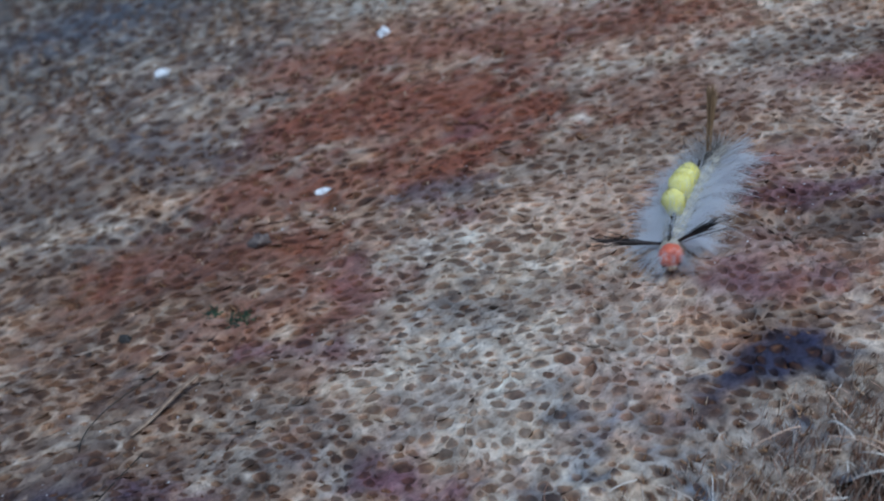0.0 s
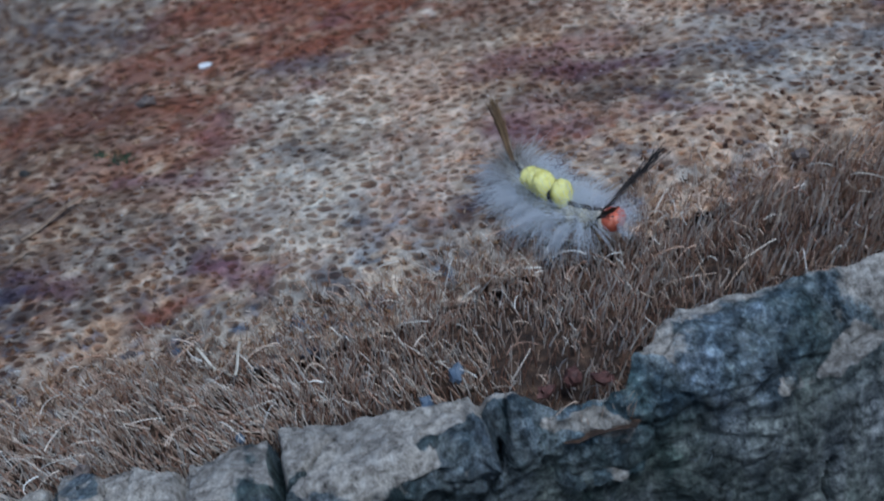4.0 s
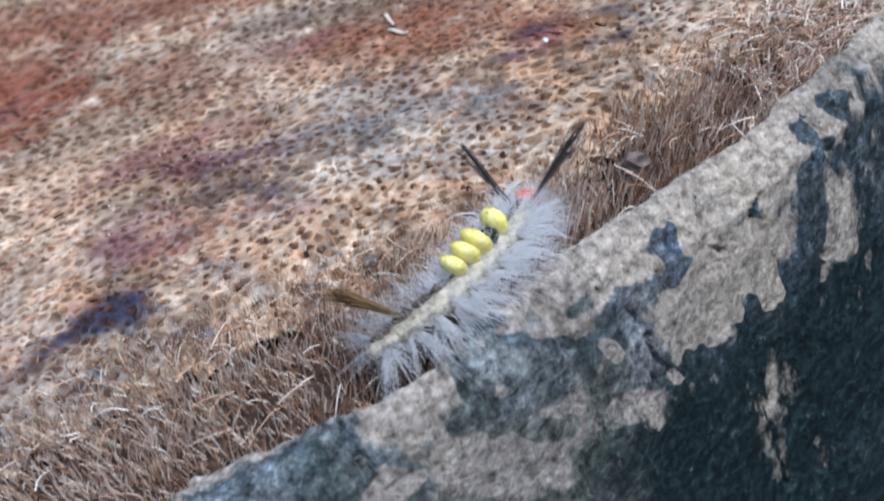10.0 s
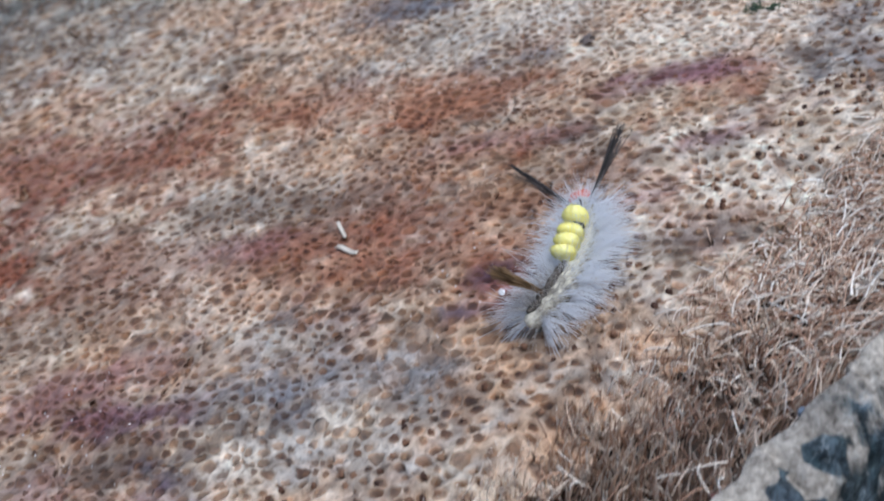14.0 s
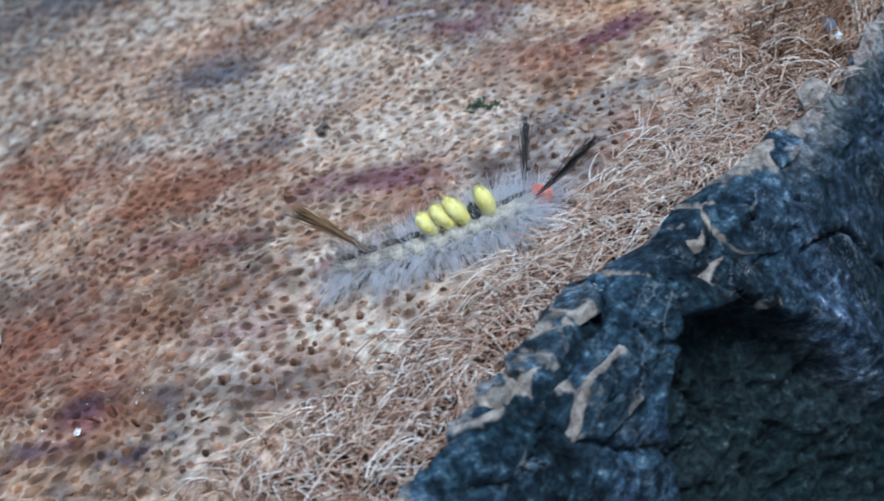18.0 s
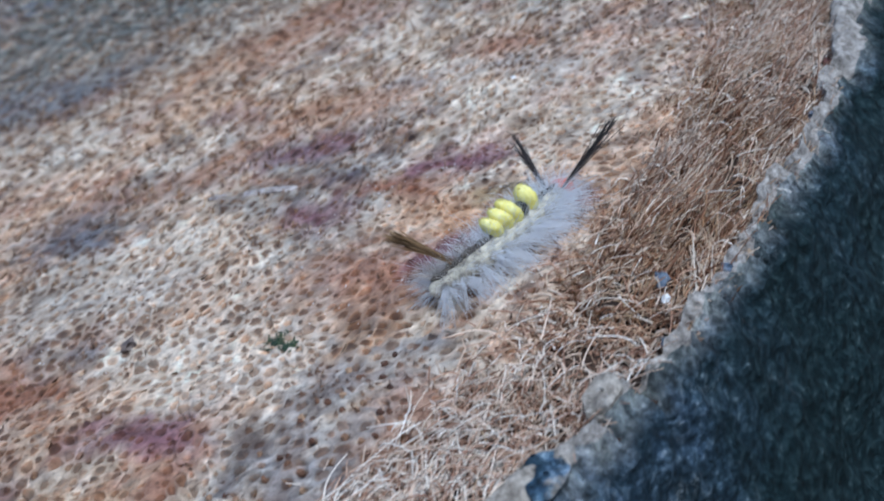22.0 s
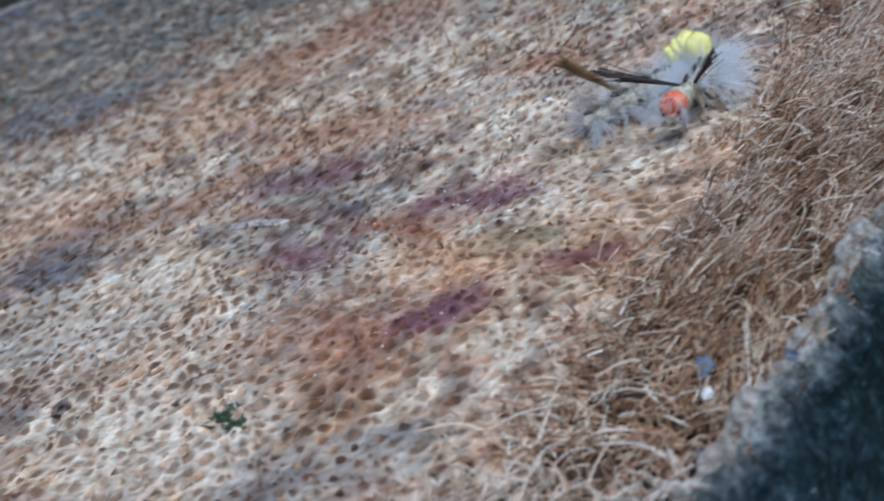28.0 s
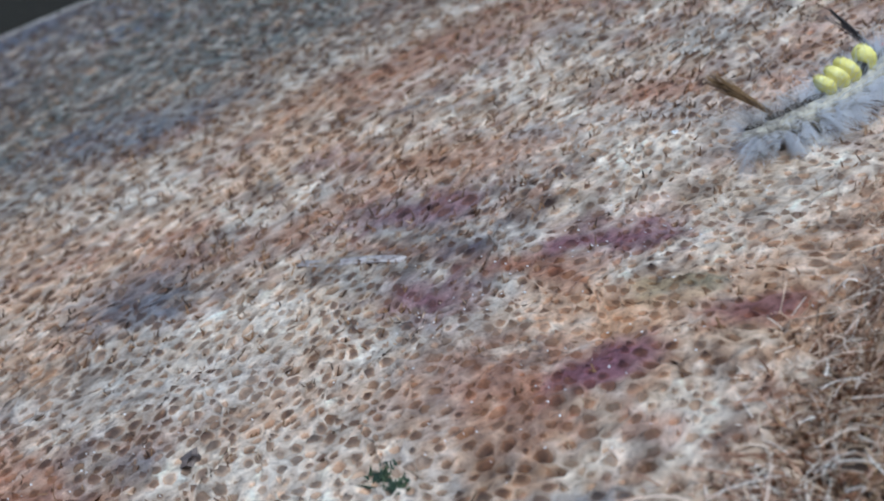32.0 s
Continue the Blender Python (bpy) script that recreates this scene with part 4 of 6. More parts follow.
    growth += plates * (shade[which] - 0.36 * smooth(0.0018, 0.0, gap) * smooth(0.44, 0.54, layered(u, q, 0.009, 371)) - 0.40 * smooth(0.0012, 0.0045, q))
    rag = q + 0.0042 * (layered(u, q, 0.005, 373, 3, 0.7) - 0.5)
    growth -= 1.35 * east * smooth(-0.0006, 0.0008, rag)
    growth = patched(growth, d, u, q)
    # Hollow and cracks also take the dark colour, for the shade inside.
    growth += 1.3 * hollow + 2.2 * split - 0.22 * beside * plates * smooth(0.34, 0.54, layered(u, q, 0.008, 399, 2))
    stone = np.clip(smooth(-66, -74, d) * (0.45 + 0.9 * smooth(-0.006, -0.02, q) * (layered(u, q, 0.03, 381) * 1.3)) + 0.45 * hollow + 0.8 * east * (1 - side) + 0.20 * mid + 0.30 * mid * smooth(-69, -74, d) * smooth(-0.010, -0.022, q), 0, 1)
    # Damp face; also darkens the hollow, cracks and lower side as painted shade.
    damp_shade = np.clip(0.95 * hollow + 0.9 * smooth(-74, -68, d) * smooth(-58, -62, d) * smooth(-0.014, -0.034, q) * (0.5 + layered(u, q * 0.6, 0.014, 397, 3)) + 0.6 * east * smooth(-0.018, -0.036, q) + smooth(-0.014, -0.038, q) * smooth(-64, -72, d) * (0.0 + 0.7 * layered(u, q, 0.016, 391)) + smooth(-74, -84, d) * smooth(-0.010, -0.034, q) * (0.10 + 0.7 * layered(u, q, 0.02, 395, 3)) + 0.8 * smooth(-72, -76, d) * smooth(-0.042, -0.060, q) + 0.08 * mid * side + 1.0 * smooth(-88, -92, d) * smooth(0.004, -0.005, q) + 0.8 * split + smooth(-95, -98, d) * 0.6 + east * side * (0.25 + 0.45 * smooth(-43, -35, d) + 0.6 * layered(u, q * 0.4, 0.012, 393, 3)), 0, 1)
    return swell, growth, stone, damp_shade


def build_bark():
    d = np.concatenate([np.arange(-180, -118, 4.0), np.arange(-118, -100, 0.2), np.arange(-100, -12, 0.075), np.arange(-12, 14, 0.2), np.arange(14, 180.1, 4.0)])
    th = np.radians(d)
    # Down the profile: share of the crust's width on the top, then depth below the edge on the side.
    top_share = np.concatenate([[1.0, 1.0, 1.0, 0.99, 0.97, 0.94, 0.90], np.linspace(0.86, 0.05, 30)])
    sink = np.concatenate([[-0.014, -0.007, -0.0028, -0.0012, -0.0005, -0.0001], np.zeros(31)])
    down = np.concatenate([[0.0003, 0.0009], np.arange(0.0016, 0.064, 0.0005), np.arange(0.0645, 0.085, 0.0016), np.linspace(0.09, TOP - 0.001, 14)])
    a, b = len(th), len(top_share) + len(down)
    t = np.repeat(th[:, None], b, 1)
    wide = crust_width(th)[:, None]
    block = np.searchsorted(np.array(BLOCKS), d)
    rng = np.random.default_rng(8)
    step, reach = rng.uniform(-1, 1, len(BLOCKS) + 1)[block][:, None], rng.uniform(-1, 1, len(BLOCKS) + 1)[block][:, None]
    near = np.min(np.abs(d[:, None] - np.array(BLOCKS)[None]), 1)[:, None] * math.radians(1) * RIM
    wide = np.maximum(wide * (1 + 0.10 * reach) - (0.0066 - rim_edge(th)[:, None]), 0.0012)
    q = np.concatenate([wide * top_share[None], -np.repeat(down[None], a, 0)], 1)
    drop = np.concatenate([np.repeat(sink[None], a, 0), -np.repeat(down[None], a, 0)], 1)
    swell, growth, stone, damp_shade = bark_fields(t, q)
    u = t * RIM
    lip = smooth(-0.016, -0.001, q)
    calm = 1 - 0.75 * smooth(-80, -76, np.degrees(t)) * smooth(-44, -47, np.degrees(t)) - 0.17 * smooth(-59, -56, np.degrees(t)) * smooth(-44, -47, np.degrees(t))
    chip = 0.0036 * (0.4 + 0.6 * calm) * (layered(u, u * 0, 0.03, 401) - 0.5) + calm * (0.0018 * reach + 0.0022 * (layered(u, q * 0.3, 0.004, 403, 3, 0.8) - 0.5))
    notch = smooth(0.0011, 0.0002, near + 0.0012 * (layered(u, q, 0.003, 411, 2) - 0.5)) * lip
    flat = np.where(q > 0, 1.0, 0.0)
    side = 1 - smooth(0.0, 0.0012, np.where(q > 0, q, 0.0))
    r = outline(t) + rim_edge(t) - np.maximum(q, 0) + swell * side + chip * lip * 0.8 - undercut(t, np.maximum(-drop, 0)) * (1 - flat) - 0.0015 * smooth(-0.005, 0.0, q) * smooth(0.004, 0.0, q) - 0.0012 * notch
    rise = 0.0011 * step * calm + 0.0016 * (0.3 + 0.7 * calm) * (layered(u, q, 0.012, 405, 3) - 0.5) + 0.0012 * calm * (layered(u, q, 0.0024, 409, 3, 0.8) - 0.5) - 0.0024 * notch * calm
    z = TOP + drop + lip * rise + swell * flat * 0.8 - 0.0028 * smooth(0.0050, 0.0, q) * flat - 0.0028 * (1 - flat) * smooth(-0.012, 0.0, q)
    verts = np.c_[(r * np.cos(t)).ravel(), (r * np.sin(t)).ravel(), np.maximum(z, 0.0).ravel()]
    k = np.arange(a * b).reshape(a, b)
    ob = sheet("bark", verts, [np.stack([k[:-1, :-1], k[:-1, 1:], k[1:, 1:], k[1:, :-1]], -1).reshape(-1, 4)], [BARK])
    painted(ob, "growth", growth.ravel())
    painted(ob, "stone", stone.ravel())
    painted(ob, "damp_shade", damp_shade.ravel())
    ob.parent = stump
    tagged(ob, "cracked grey bark with blue-black patches")


build_bark()


def on_bark(th, q, high):
    """A place on the rounded rim: q inwards on the top, minus q down the side, raised by high."""
    bend = 0.5 * math.pi * smooth(0.005, -0.005, q)
    r = outline(th) + rim_edge(th) - np.maximum(q, 0) - undercut(th, np.maximum(-q, 0)) + high * np.sin(bend) - 0.0012 * np.exp(-((q / 0.004) ** 2))
    z = TOP + np.minimum(q, 0) + high * np.cos(bend) - 0.0024 * np.exp(-((q / 0.005) ** 2))
    return np.stack([r * np.cos(th), r * np.sin(th), z], -1)


def bark_plate(d, q, half_long, half_wide, turn, seed, dark, grey=0.0, thick=0.0007):
    """A loose plate of bark on the rim: a rounded slab of uneven outline."""
    rings, segs = 12, 44
    a = np.linspace(0, 2 * math.pi, segs, endpoint=False)
    rng = np.random.default_rng(seed)
    m = int(rng.integers(5, 8))
    facing, away = (np.arange(m) + rng.uniform(-0.28, 0.28, m)) * 2 * math.pi / m + rng.uniform(0, 6), rng.uniform(0.78, 1.02, m)
    cut = away[None] / np.maximum(np.cos(a[:, None] - facing[None]), 0.25)
    shape = (cut**-18.0).sum(1) ** (-1 / 18.0) * (0.95 + 0.20 * (layered(np.cos(a) * 2 + seed * 3, np.sin(a) * 2, 0.7, seed, 3, 0.7) - 0.5))
    k = np.concatenate([np.linspace(0.08, 0.86, rings - 5), [0.93, 0.97, 0.99, 1.0, 1.0]])
    high = np.concatenate([np.full(rings - 5, 1.0), [0.97, 0.84, 0.50, 0.0, -1.6]])
    kk, aa = np.meshgrid(k, a, indexing="ij")
    s = shape[None] * kk
    lx, ly = half_long * s * np.cos(aa), half_wide * s * np.sin(aa)
    c, n = math.cos(math.radians(turn)), math.sin(math.radians(turn))
    u, v = lx * c - ly * n, lx * n + ly * c
    th, qq = math.radians(d) + u / RIM, q + v
    rough = 0.0004 * (layered(u, v, 0.005, seed + 40, 3) - 0.5) + 0.0003 * (layered(u, v, 0.0014, seed + 50, 2) - 0.5)
    verts = on_bark(th, qq, thick * high[:, None] + rough * (high[:, None] > 0.3)).reshape(-1, 3)
    i = np.arange(rings * segs).reshape(rings, segs)
    side = np.stack([i[:-1], np.roll(i, -1, 1)[:-1], np.roll(i, -1, 1)[1:], i[1:]], -1).reshape(-1, 4)
    ob = sheet("bark_plate", verts, [side, i[0][None]], [BARK])
    patch = layered(u, v, 0.006, seed + 60, 3)
    growth = dark + 0.8 * (patch - 0.5) - 0.50 * smooth(0.74, 1.0, kk) * smooth(0.42, 0.58, layered(u, v, 0.009, seed + 70, 2))
    painted(ob, "growth", growth.ravel())
    painted(ob, "stone", np.full(growth.size, grey))
    painted(ob, "damp_shade", np.zeros(growth.size))
    ob.parent = stump
    return tagged(ob, "")


# Plates that have cracked loose: angle, reach inwards, half length and width, turn, then seed, darkness and greyness.
for row in [
    (-93.5, 0.0165, 0.0050, 0.0032, -60, 12, 0.45, 0.4), (-52.1, 0.0098, 0.0038, 0.0030, -8, 14, 0.46, 0.1), (-53.7, 0.0078, 0.0046, 0.0028, -9, 15, 0.46, 0.1),
    (-50.6, 0.0012, 0.0045, 0.0037, -75, 16, 0.62, 0.0), (-49.4, -0.0053, 0.0050, 0.0034, -22, 17, 0.66, 0.0), (-49.3, 0.0055, 0.0036, 0.0036, -14, 18, 0.60, 0.0),
    (-47.9, -0.0015, 0.0088, 0.0060, -50, 19, 0.66, 0.0), (-53.4, -0.0050, 0.0072, 0.0056, -4, 21, 0.55, 0.0), (-54.9, 0.0080, 0.0024, 0.0022, -12, 27, 0.20, 0.2),
    (-55.8, 0.0056, 0.0040, 0.0030, -39, 22, 0.50, 0.0),
    (-45.4, 0.0018, 0.0040, 0.0034, 20, 25, 0.55, 0.0), (-43.1, 0.0036, 0.0042, 0.0022, 5, 24, 0.10, 0.0),
]:
    bark_plate(*row)


# ---- fibres of the stump ----
def build_belt():
    """The belt of torn fibres between the cut and the bark."""
    rng = np.random.default_rng(21)
    n = 88000
    d = rng.uniform(-114, 10, n)
    th = np.radians(d)
    wide = band(th)
    clump = layered(th * RIM, wide * 0, 0.006, 501, 3)
    k = rng.uniform(0, 1, n) ** 0.85
    rim = crust_width(th) - 0.0066                  # where the crust ends
    edge = 0.0003 + k * (wide + 0.002 - rim) * (0.78 + 0.72 * clump)
    r = RIM - rim - edge
    x, y = r * np.cos(th), r * np.sin(th)
    tuft = layered(x, y, 0.0045, 531, 3)            # fibres stand in tufts with dark gaps between
    keep = rng.uniform(0, 1, n) < (1 - 0.65 * smooth(-84.5, -83.5, d) * smooth(-80.5, -81.5, d)) * (1 - 0.45 * smooth(-60, -54, d) * smooth(-36, -44, d)) * smooth(0.33, 0.56, tuft) + 0.06 + 0.30 * smooth(-54, -64, d)
    d, th, edge, rim, x, y = d[keep], th[keep], edge[keep], rim[keep], x[keep], y[keep]
    n = len(d)
    z = top_height(x, y) - 0.0036 + 0.0014 * smooth(-60, -52, d)
    age = np.clip(smooth(0.42, 0.62, layered(x, y, 0.012, 541, 3)) * 0.50 + 0.38 * smooth(-46, -38, d) + 0.45 * smooth(-44, -41, d) * smooth(-30, -35, d) * smooth(0.020, 0.010, edge) + 0.3 * smooth(0.003, 0.001, edge) + 0.45 * smooth(0.008, 0.003, edge) * smooth(-76, -80, d), 0, 1) * rng.uniform(0.5, 1, n) * (1 - 0.5 * smooth(-64, -74, d))
    messy = smooth(-64, -54, d) * (1 - 0.6 * smooth(-42, -35, d))    # upright like stubble on one side, tangled on the other
    swirl = (layered(x, y, 0.008, 511, 2) - 0.5) * 7.0
    heading = th + swirl * (0.10 + 0.90 * messy) + rng.normal(0, 0.35 + 0.15 * messy, n) + messy * rng.normal(0, 0.6, n)
    rise = np.clip(rng.normal(2.1 - 1.15 * messy * smooth(-42, -46, d), 0.5, n), 0.25, 2.8)
    thatch = smooth(-44, -37, d)                   # laid over like thatch further round
    rise = rise * (1 - 0.45 * thatch)
    length = rng.uniform(0.0024, 0.0056, n) * (1 - 0.28 * messy) * (1 + 0.35 * thatch) * (1 + 0.30 * messy * smooth(-42, -46, d)) * np.where(rng.uniform(0, 1, n) < 0.05, 1.5, 1)
    most = np.clip((edge + 0.0015) / length * np.sqrt(1 + rise**2), -1, 1)     # none reaches far over the bark
    lean = (heading - th + math.pi) % (2 * math.pi) - math.pi
    heading = th + np.where(np.cos(lean) > most, np.sign(lean) * np.arccos(most), lean)
    ways = np.c_[np.cos(heading), np.sin(heading), rise]
    bend = rng.normal(0, 0.10, (n, 3)) * (1 + 3.2 * messy)[:, None]
    bend[:, 2] = -np.abs(rng.normal(0.10, 0.08, n)) * (1 + 3.0 * messy)
    for _ in range(3):                             # what would hang over the bark is cut short
        tip = np.c_[x, y, z] + length[:, None] * (ways / np.linalg.norm(ways, axis=1)[:, None] + bend)
        length = np.where(np.hypot(tip[:, 0], tip[:, 1]) > RIM - rim + 0.0022, length * 0.5, length)
    verts, faces = strands(np.c_[x, y, z], ways, length, rng.uniform(0.00008, 0.00017, n) * (1 + 0.45 * messy), bend, steps=4, taper=0.4)
    ob = sheet("fibre_belt", verts, [faces], [COIR])
    painted(ob, "age", np.repeat(age, len(verts) // n))
    ob.parent = stump
    tagged(ob, "dry tan and brown coir fibres along the rim", kind="stuff")
    # matted bed the fibres stand in, coloured dark for the shade between them
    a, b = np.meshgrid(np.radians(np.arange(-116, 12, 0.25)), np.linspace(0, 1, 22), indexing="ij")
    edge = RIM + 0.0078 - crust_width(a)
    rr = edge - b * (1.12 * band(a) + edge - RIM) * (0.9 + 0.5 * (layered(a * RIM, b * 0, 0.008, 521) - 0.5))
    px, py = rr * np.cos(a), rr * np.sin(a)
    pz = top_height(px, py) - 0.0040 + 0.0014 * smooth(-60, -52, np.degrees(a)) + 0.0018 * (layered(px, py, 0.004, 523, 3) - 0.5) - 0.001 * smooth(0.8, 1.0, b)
    q = np.arange(a.size).reshape(a.shape)
    mat_ob = sheet("fibre_mat", np.c_[px.ravel(), py.ravel(), pz.ravel()], [np.stack([q[:-1, :-1], q[:-1, 1:], q[1:, 1:], q[1:, :-1]], -1).reshape(-1, 4)], [SHADED_BED])
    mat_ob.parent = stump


build_belt()


def build_strays():
    """Longer, paler strands that curl over the belt."""
    rng = np.random.default_rng(26)
    n = 2900
    d = np.where(rng.uniform(0, 1, n) < 0.55, rng.uniform(-60, -42, n), np.where(rng.uniform(0, 1, n) < 0.65, rng.uniform(-42, 0, n), rng.uniform(-110, -60, n)))
    th = np.radians(d)
    inner, outer = band(th) * 1.05, crust_width(th) - 0.0066
    r = RIM - outer - 0.001 - rng.uniform(0, 1, n) * np.maximum(inner - outer, 0.004)
    x, y = r * np.cos(th), r * np.sin(th)
    heading = th + (layered(x, y, 0.012, 551, 2) - 0.5) * 8 + rng.normal(0, 0.9, n)
    ways = np.c_[np.cos(heading), np.sin(heading), rng.uniform(0.25, 1.1, n)]
    bend = np.c_[rng.normal(0, 0.45, (n, 2)), -rng.uniform(0.25, 0.75, n)]
    length = rng.uniform(0.0028, 0.0062, n)
    root = np.c_[x, y, top_height(x, y) + 0.0006]
    for _ in range(4):
        tip = root + length[:, None] * (ways / np.linalg.norm(ways, axis=1)[:, None] + bend)
        length = np.where(np.hypot(tip[:, 0], tip[:, 1]) > RIM - outer + 0.003, length * 0.6, length)
    verts, faces = strands(root, ways, length, rng.uniform(0.00008, 0.00015, n), bend, steps=6, taper=0.5)
    ob = sheet("stray_coir", verts, [faces], [COIR])
    painted(ob, "age", np.repeat(np.clip(rng.normal(0.05, 0.25, n), 0, 1), len(verts) // n))
    ob.parent = stump
    tagged(ob, "loose pale curled coir strands", kind="stuff")


build_strays()


def build_stubs():
    """Torn ends of bundles that stand out of the cut."""
    rng = np.random.default_rng(33)
    patch = layered(pit_x / 1.5, pit_y, 0.018, 601, 3)
    far = smooth(-0.26, -0.10, pit_y - 0.25 * pit_x)
    near_belt = smooth(0.02, 0.0, RIM - np.hypot(pit_x, pit_y) - band(np.arctan2(pit_y, pit_x)))
    chance = 0.03 + 0.25 * smooth(0.05, -0.03, pit_x) * smooth(0.40, 0.6, patch) + 0.8 * far * smooth(0.30, 0.55, patch) + 0.10 * smooth(0.52, 0.66, patch) + 0.6 * near_belt
    pick = rng.uniform(0, 1, len(pit_x)) < chance
    x, y = np.repeat(pit_x[pick], 3), np.repeat(pit_y[pick], 3)
    n = len(x)
    scale = 1 + 1.0 * smooth(-0.28, 0.0, y)
    x, y = x + rng.normal(0, 0.0003, n) * scale, y + rng.normal(0, 0.0003, n) * scale
    ways = np.c_[rng.normal(0.35, 0.6, n), rng.normal(0.0, 0.6, n), rng.uniform(0.3, 1.0, n)]
    bend = rng.normal(0, 0.25, (n, 3))
    verts, faces = strands(np.c_[x, y, top_height(x, y) - 0.0006], ways, rng.uniform(0.0006, 0.0013, n) * scale, rng.uniform(0.00010, 0.00024, n) * scale, bend, steps=2, taper=0.3)
    ob = sheet("torn_fibre", verts, [faces], [STUB])
    ob.parent = stump
    tagged(ob, "short torn brown fibre ends on the cut", kind="stuff")


build_stubs()


def build_bundle_ends():
    """Single bundle ends that stand proud of the cut where the rows meet the belt: blunt, splayed plugs."""
    m, nodes, links, b = material("single_bundle_end", 0.85, specular=0.15)
    tone = ramp(nodes, links, nodes.new("ShaderNodeObjectInfo").outputs["Random"], [(0.0, (0.05, 0.030, 0.025)), (0.3, (0.13, 0.068, 0.045)), (0.7, (0.24, 0.14, 0.09)), (1.0, (0.38, 0.26, 0.17))])
    fine = noise_node(nodes, links, 900, 4, 0.7)
    links.new(mixed(nodes, links, tone, ramp(nodes, links, fine, [(0.3, (0.5, 0.48, 0.45)), (0.7, (1.35, 1.3, 1.25))]), 0.8, "MULTIPLY"), b.inputs["Base Color"])
    bumped(nodes, links, b, fine, 0.7, 0.0004)
    rng = np.random.default_rng(55)
    shapes = []
    for _ in range(6):
        me = bpy.data.meshes.new("bundle_end")
        bm = bmesh.new()
        rings = []
        for wide, high in ((1.0, -0.0004), (0.92, 0.00008), (0.70, 0.00024)):
            rings.append([bm.verts.new((wide * k * math.cos(a), wide * k * math.sin(a), high + h)) for a, k, h in ((i * math.tau / 9, 0.00042 * rng.uniform(0.72, 1.2), 0.00008 * rng.normal()) for i in range(9))])
        for low, top in zip(rings, rings[1:]):
            for i in range(9):
                bm.faces.new((low[i], low[(i + 1) % 9], top[(i + 1) % 9], top[i]))
        bm.faces.new(rings[-1])
        bm.to_mesh(me)
        bm.free()
        me.materials.append(m)
        shapes.append(me)
    depth = RIM - np.hypot(pit_x, pit_y) - band(np.arctan2(pit_y, pit_x))
    spot = np.where((pit_x > 0.07) & (pit_x < 0.23) & (depth > 0.003) & (depth < 0.022) & (rng.uniform(0, 1, len(pit_x)) < 0.5))[0][:280]
    for i in spot:
        x, y = pit_x[i], pit_y[i]
        ob = new("bundle_end", shapes[int(rng.integers(0, 6))])
        ob.parent = stump
        ob.matrix_basis = pose(x, y, float(top_height(np.array([x]), np.array([y]))[0]) + 0.0003, rng.uniform(-14, 14), rng.uniform(-14, 14), rng.uniform(0, 360)) @ Matrix.Diagonal((rng.uniform(0.8, 1.25), rng.uniform(0.9, 1.5), 1, 1))


build_bundle_ends()


# ---- loose pieces on the stump ----
STRAW = plain_material("bleached_straw", [(0.3, (0.40, 0.34, 0.27)), (0.6, (0.62, 0.56, 0.48))], 600, 0.6)
SPLINTER = plain_material("tan_splinter", [(0.3, (0.16, 0.10, 0.065)), (0.6, (0.40, 0.29, 0.20))], 700, 0.7)
MAUVE = plain_material("mauve_sliver", [(0.36, (0.20, 0.16, 0.15)), (0.48, (0.38, 0.33, 0.31)), (0.62, (0.54, 0.48, 0.45))], 700, 0.8, 0.5)
CHALK = plain_material("chalky_crumb", [(0.3, (0.62, 0.62, 0.63)), (0.6, (0.86, 0.86, 0.86))], 500, 0.45, specular=0.6)
MOSS = plain_material("moss_leaf", [(0.3, (0.010, 0.022, 0.018)), (0.55, (0.035, 0.06, 0.03)), (0.75, (0.16, 0.18, 0.08))], 900, 0.6)
CHIP = plain_material("bark_chip", [(0.3, (0.05, 0.04, 0.04)), (0.55, (0.15, 0.115, 0.10)), (0.75, (0.30, 0.25, 0.21))], 500, 0.7, 0.7)
REDCHIP = plain_material("red_brown_chip", [(0.3, (0.04, 0.018, 0.015)), (0.55, (0.11, 0.045, 0.036)), (0.78, (0.22, 0.12, 0.10))], 500, 0.7, 0.7)
SLATE = plain_material("blue_bark_chip", [(0.3, (0.05, 0.07, 0.11)), (0.55, (0.14, 0.17, 0.22)), (0.75, (0.32, 0.33, 0.35))], 500, 0.55, 0.7)
THREAD = plain_material("dark_thread", [(0.3, (0.02, 0.018, 0.016)), (0.7, (0.07, 0.06, 0.05))], 300, 0.6)


def ground_at(x, y):
    return float(top_height(np.array([x]), np.array([y]))[0])


def straw(x, y, length, width, turn, lift=0.0, mat=None, label="bleached split straw lying on the palm wood"):
    """A split straw: a bent, hollow-backed strip with thickness."""
    bm = bmesh.new()
    rows = []
    for k in range(9):
        u = k / 8 - 0.5
        w = width * (1 - 1.5 * abs(u) ** 3) * 0.5
        z = 0.0004 + lift * length * (u + 0.5) + 0.0004 * math.sin(u * 5)
        rows.append([bm.verts.new((u * length, s * w, z + h)) for s, h in ((-1, 0.0002), (0, 0.0), (1, 0.0002), (1, 0.0005), (0, 0.0003), (-1, 0.0005))])
    for a, b in zip(rows, rows[1:]):
        for k in range(6):
            bm.faces.new((a[k], b[k], b[(k + 1) % 6], a[(k + 1) % 6]))
    bm.faces.new(rows[0])
    bm.faces.new(rows[-1][::-1])
    ob = part("straw", bm, mat or STRAW, None)
    ob.matrix_basis = pose(x, y, ground_at(x, y), 0, 0, turn)
    return tagged(ob, label, "straw")


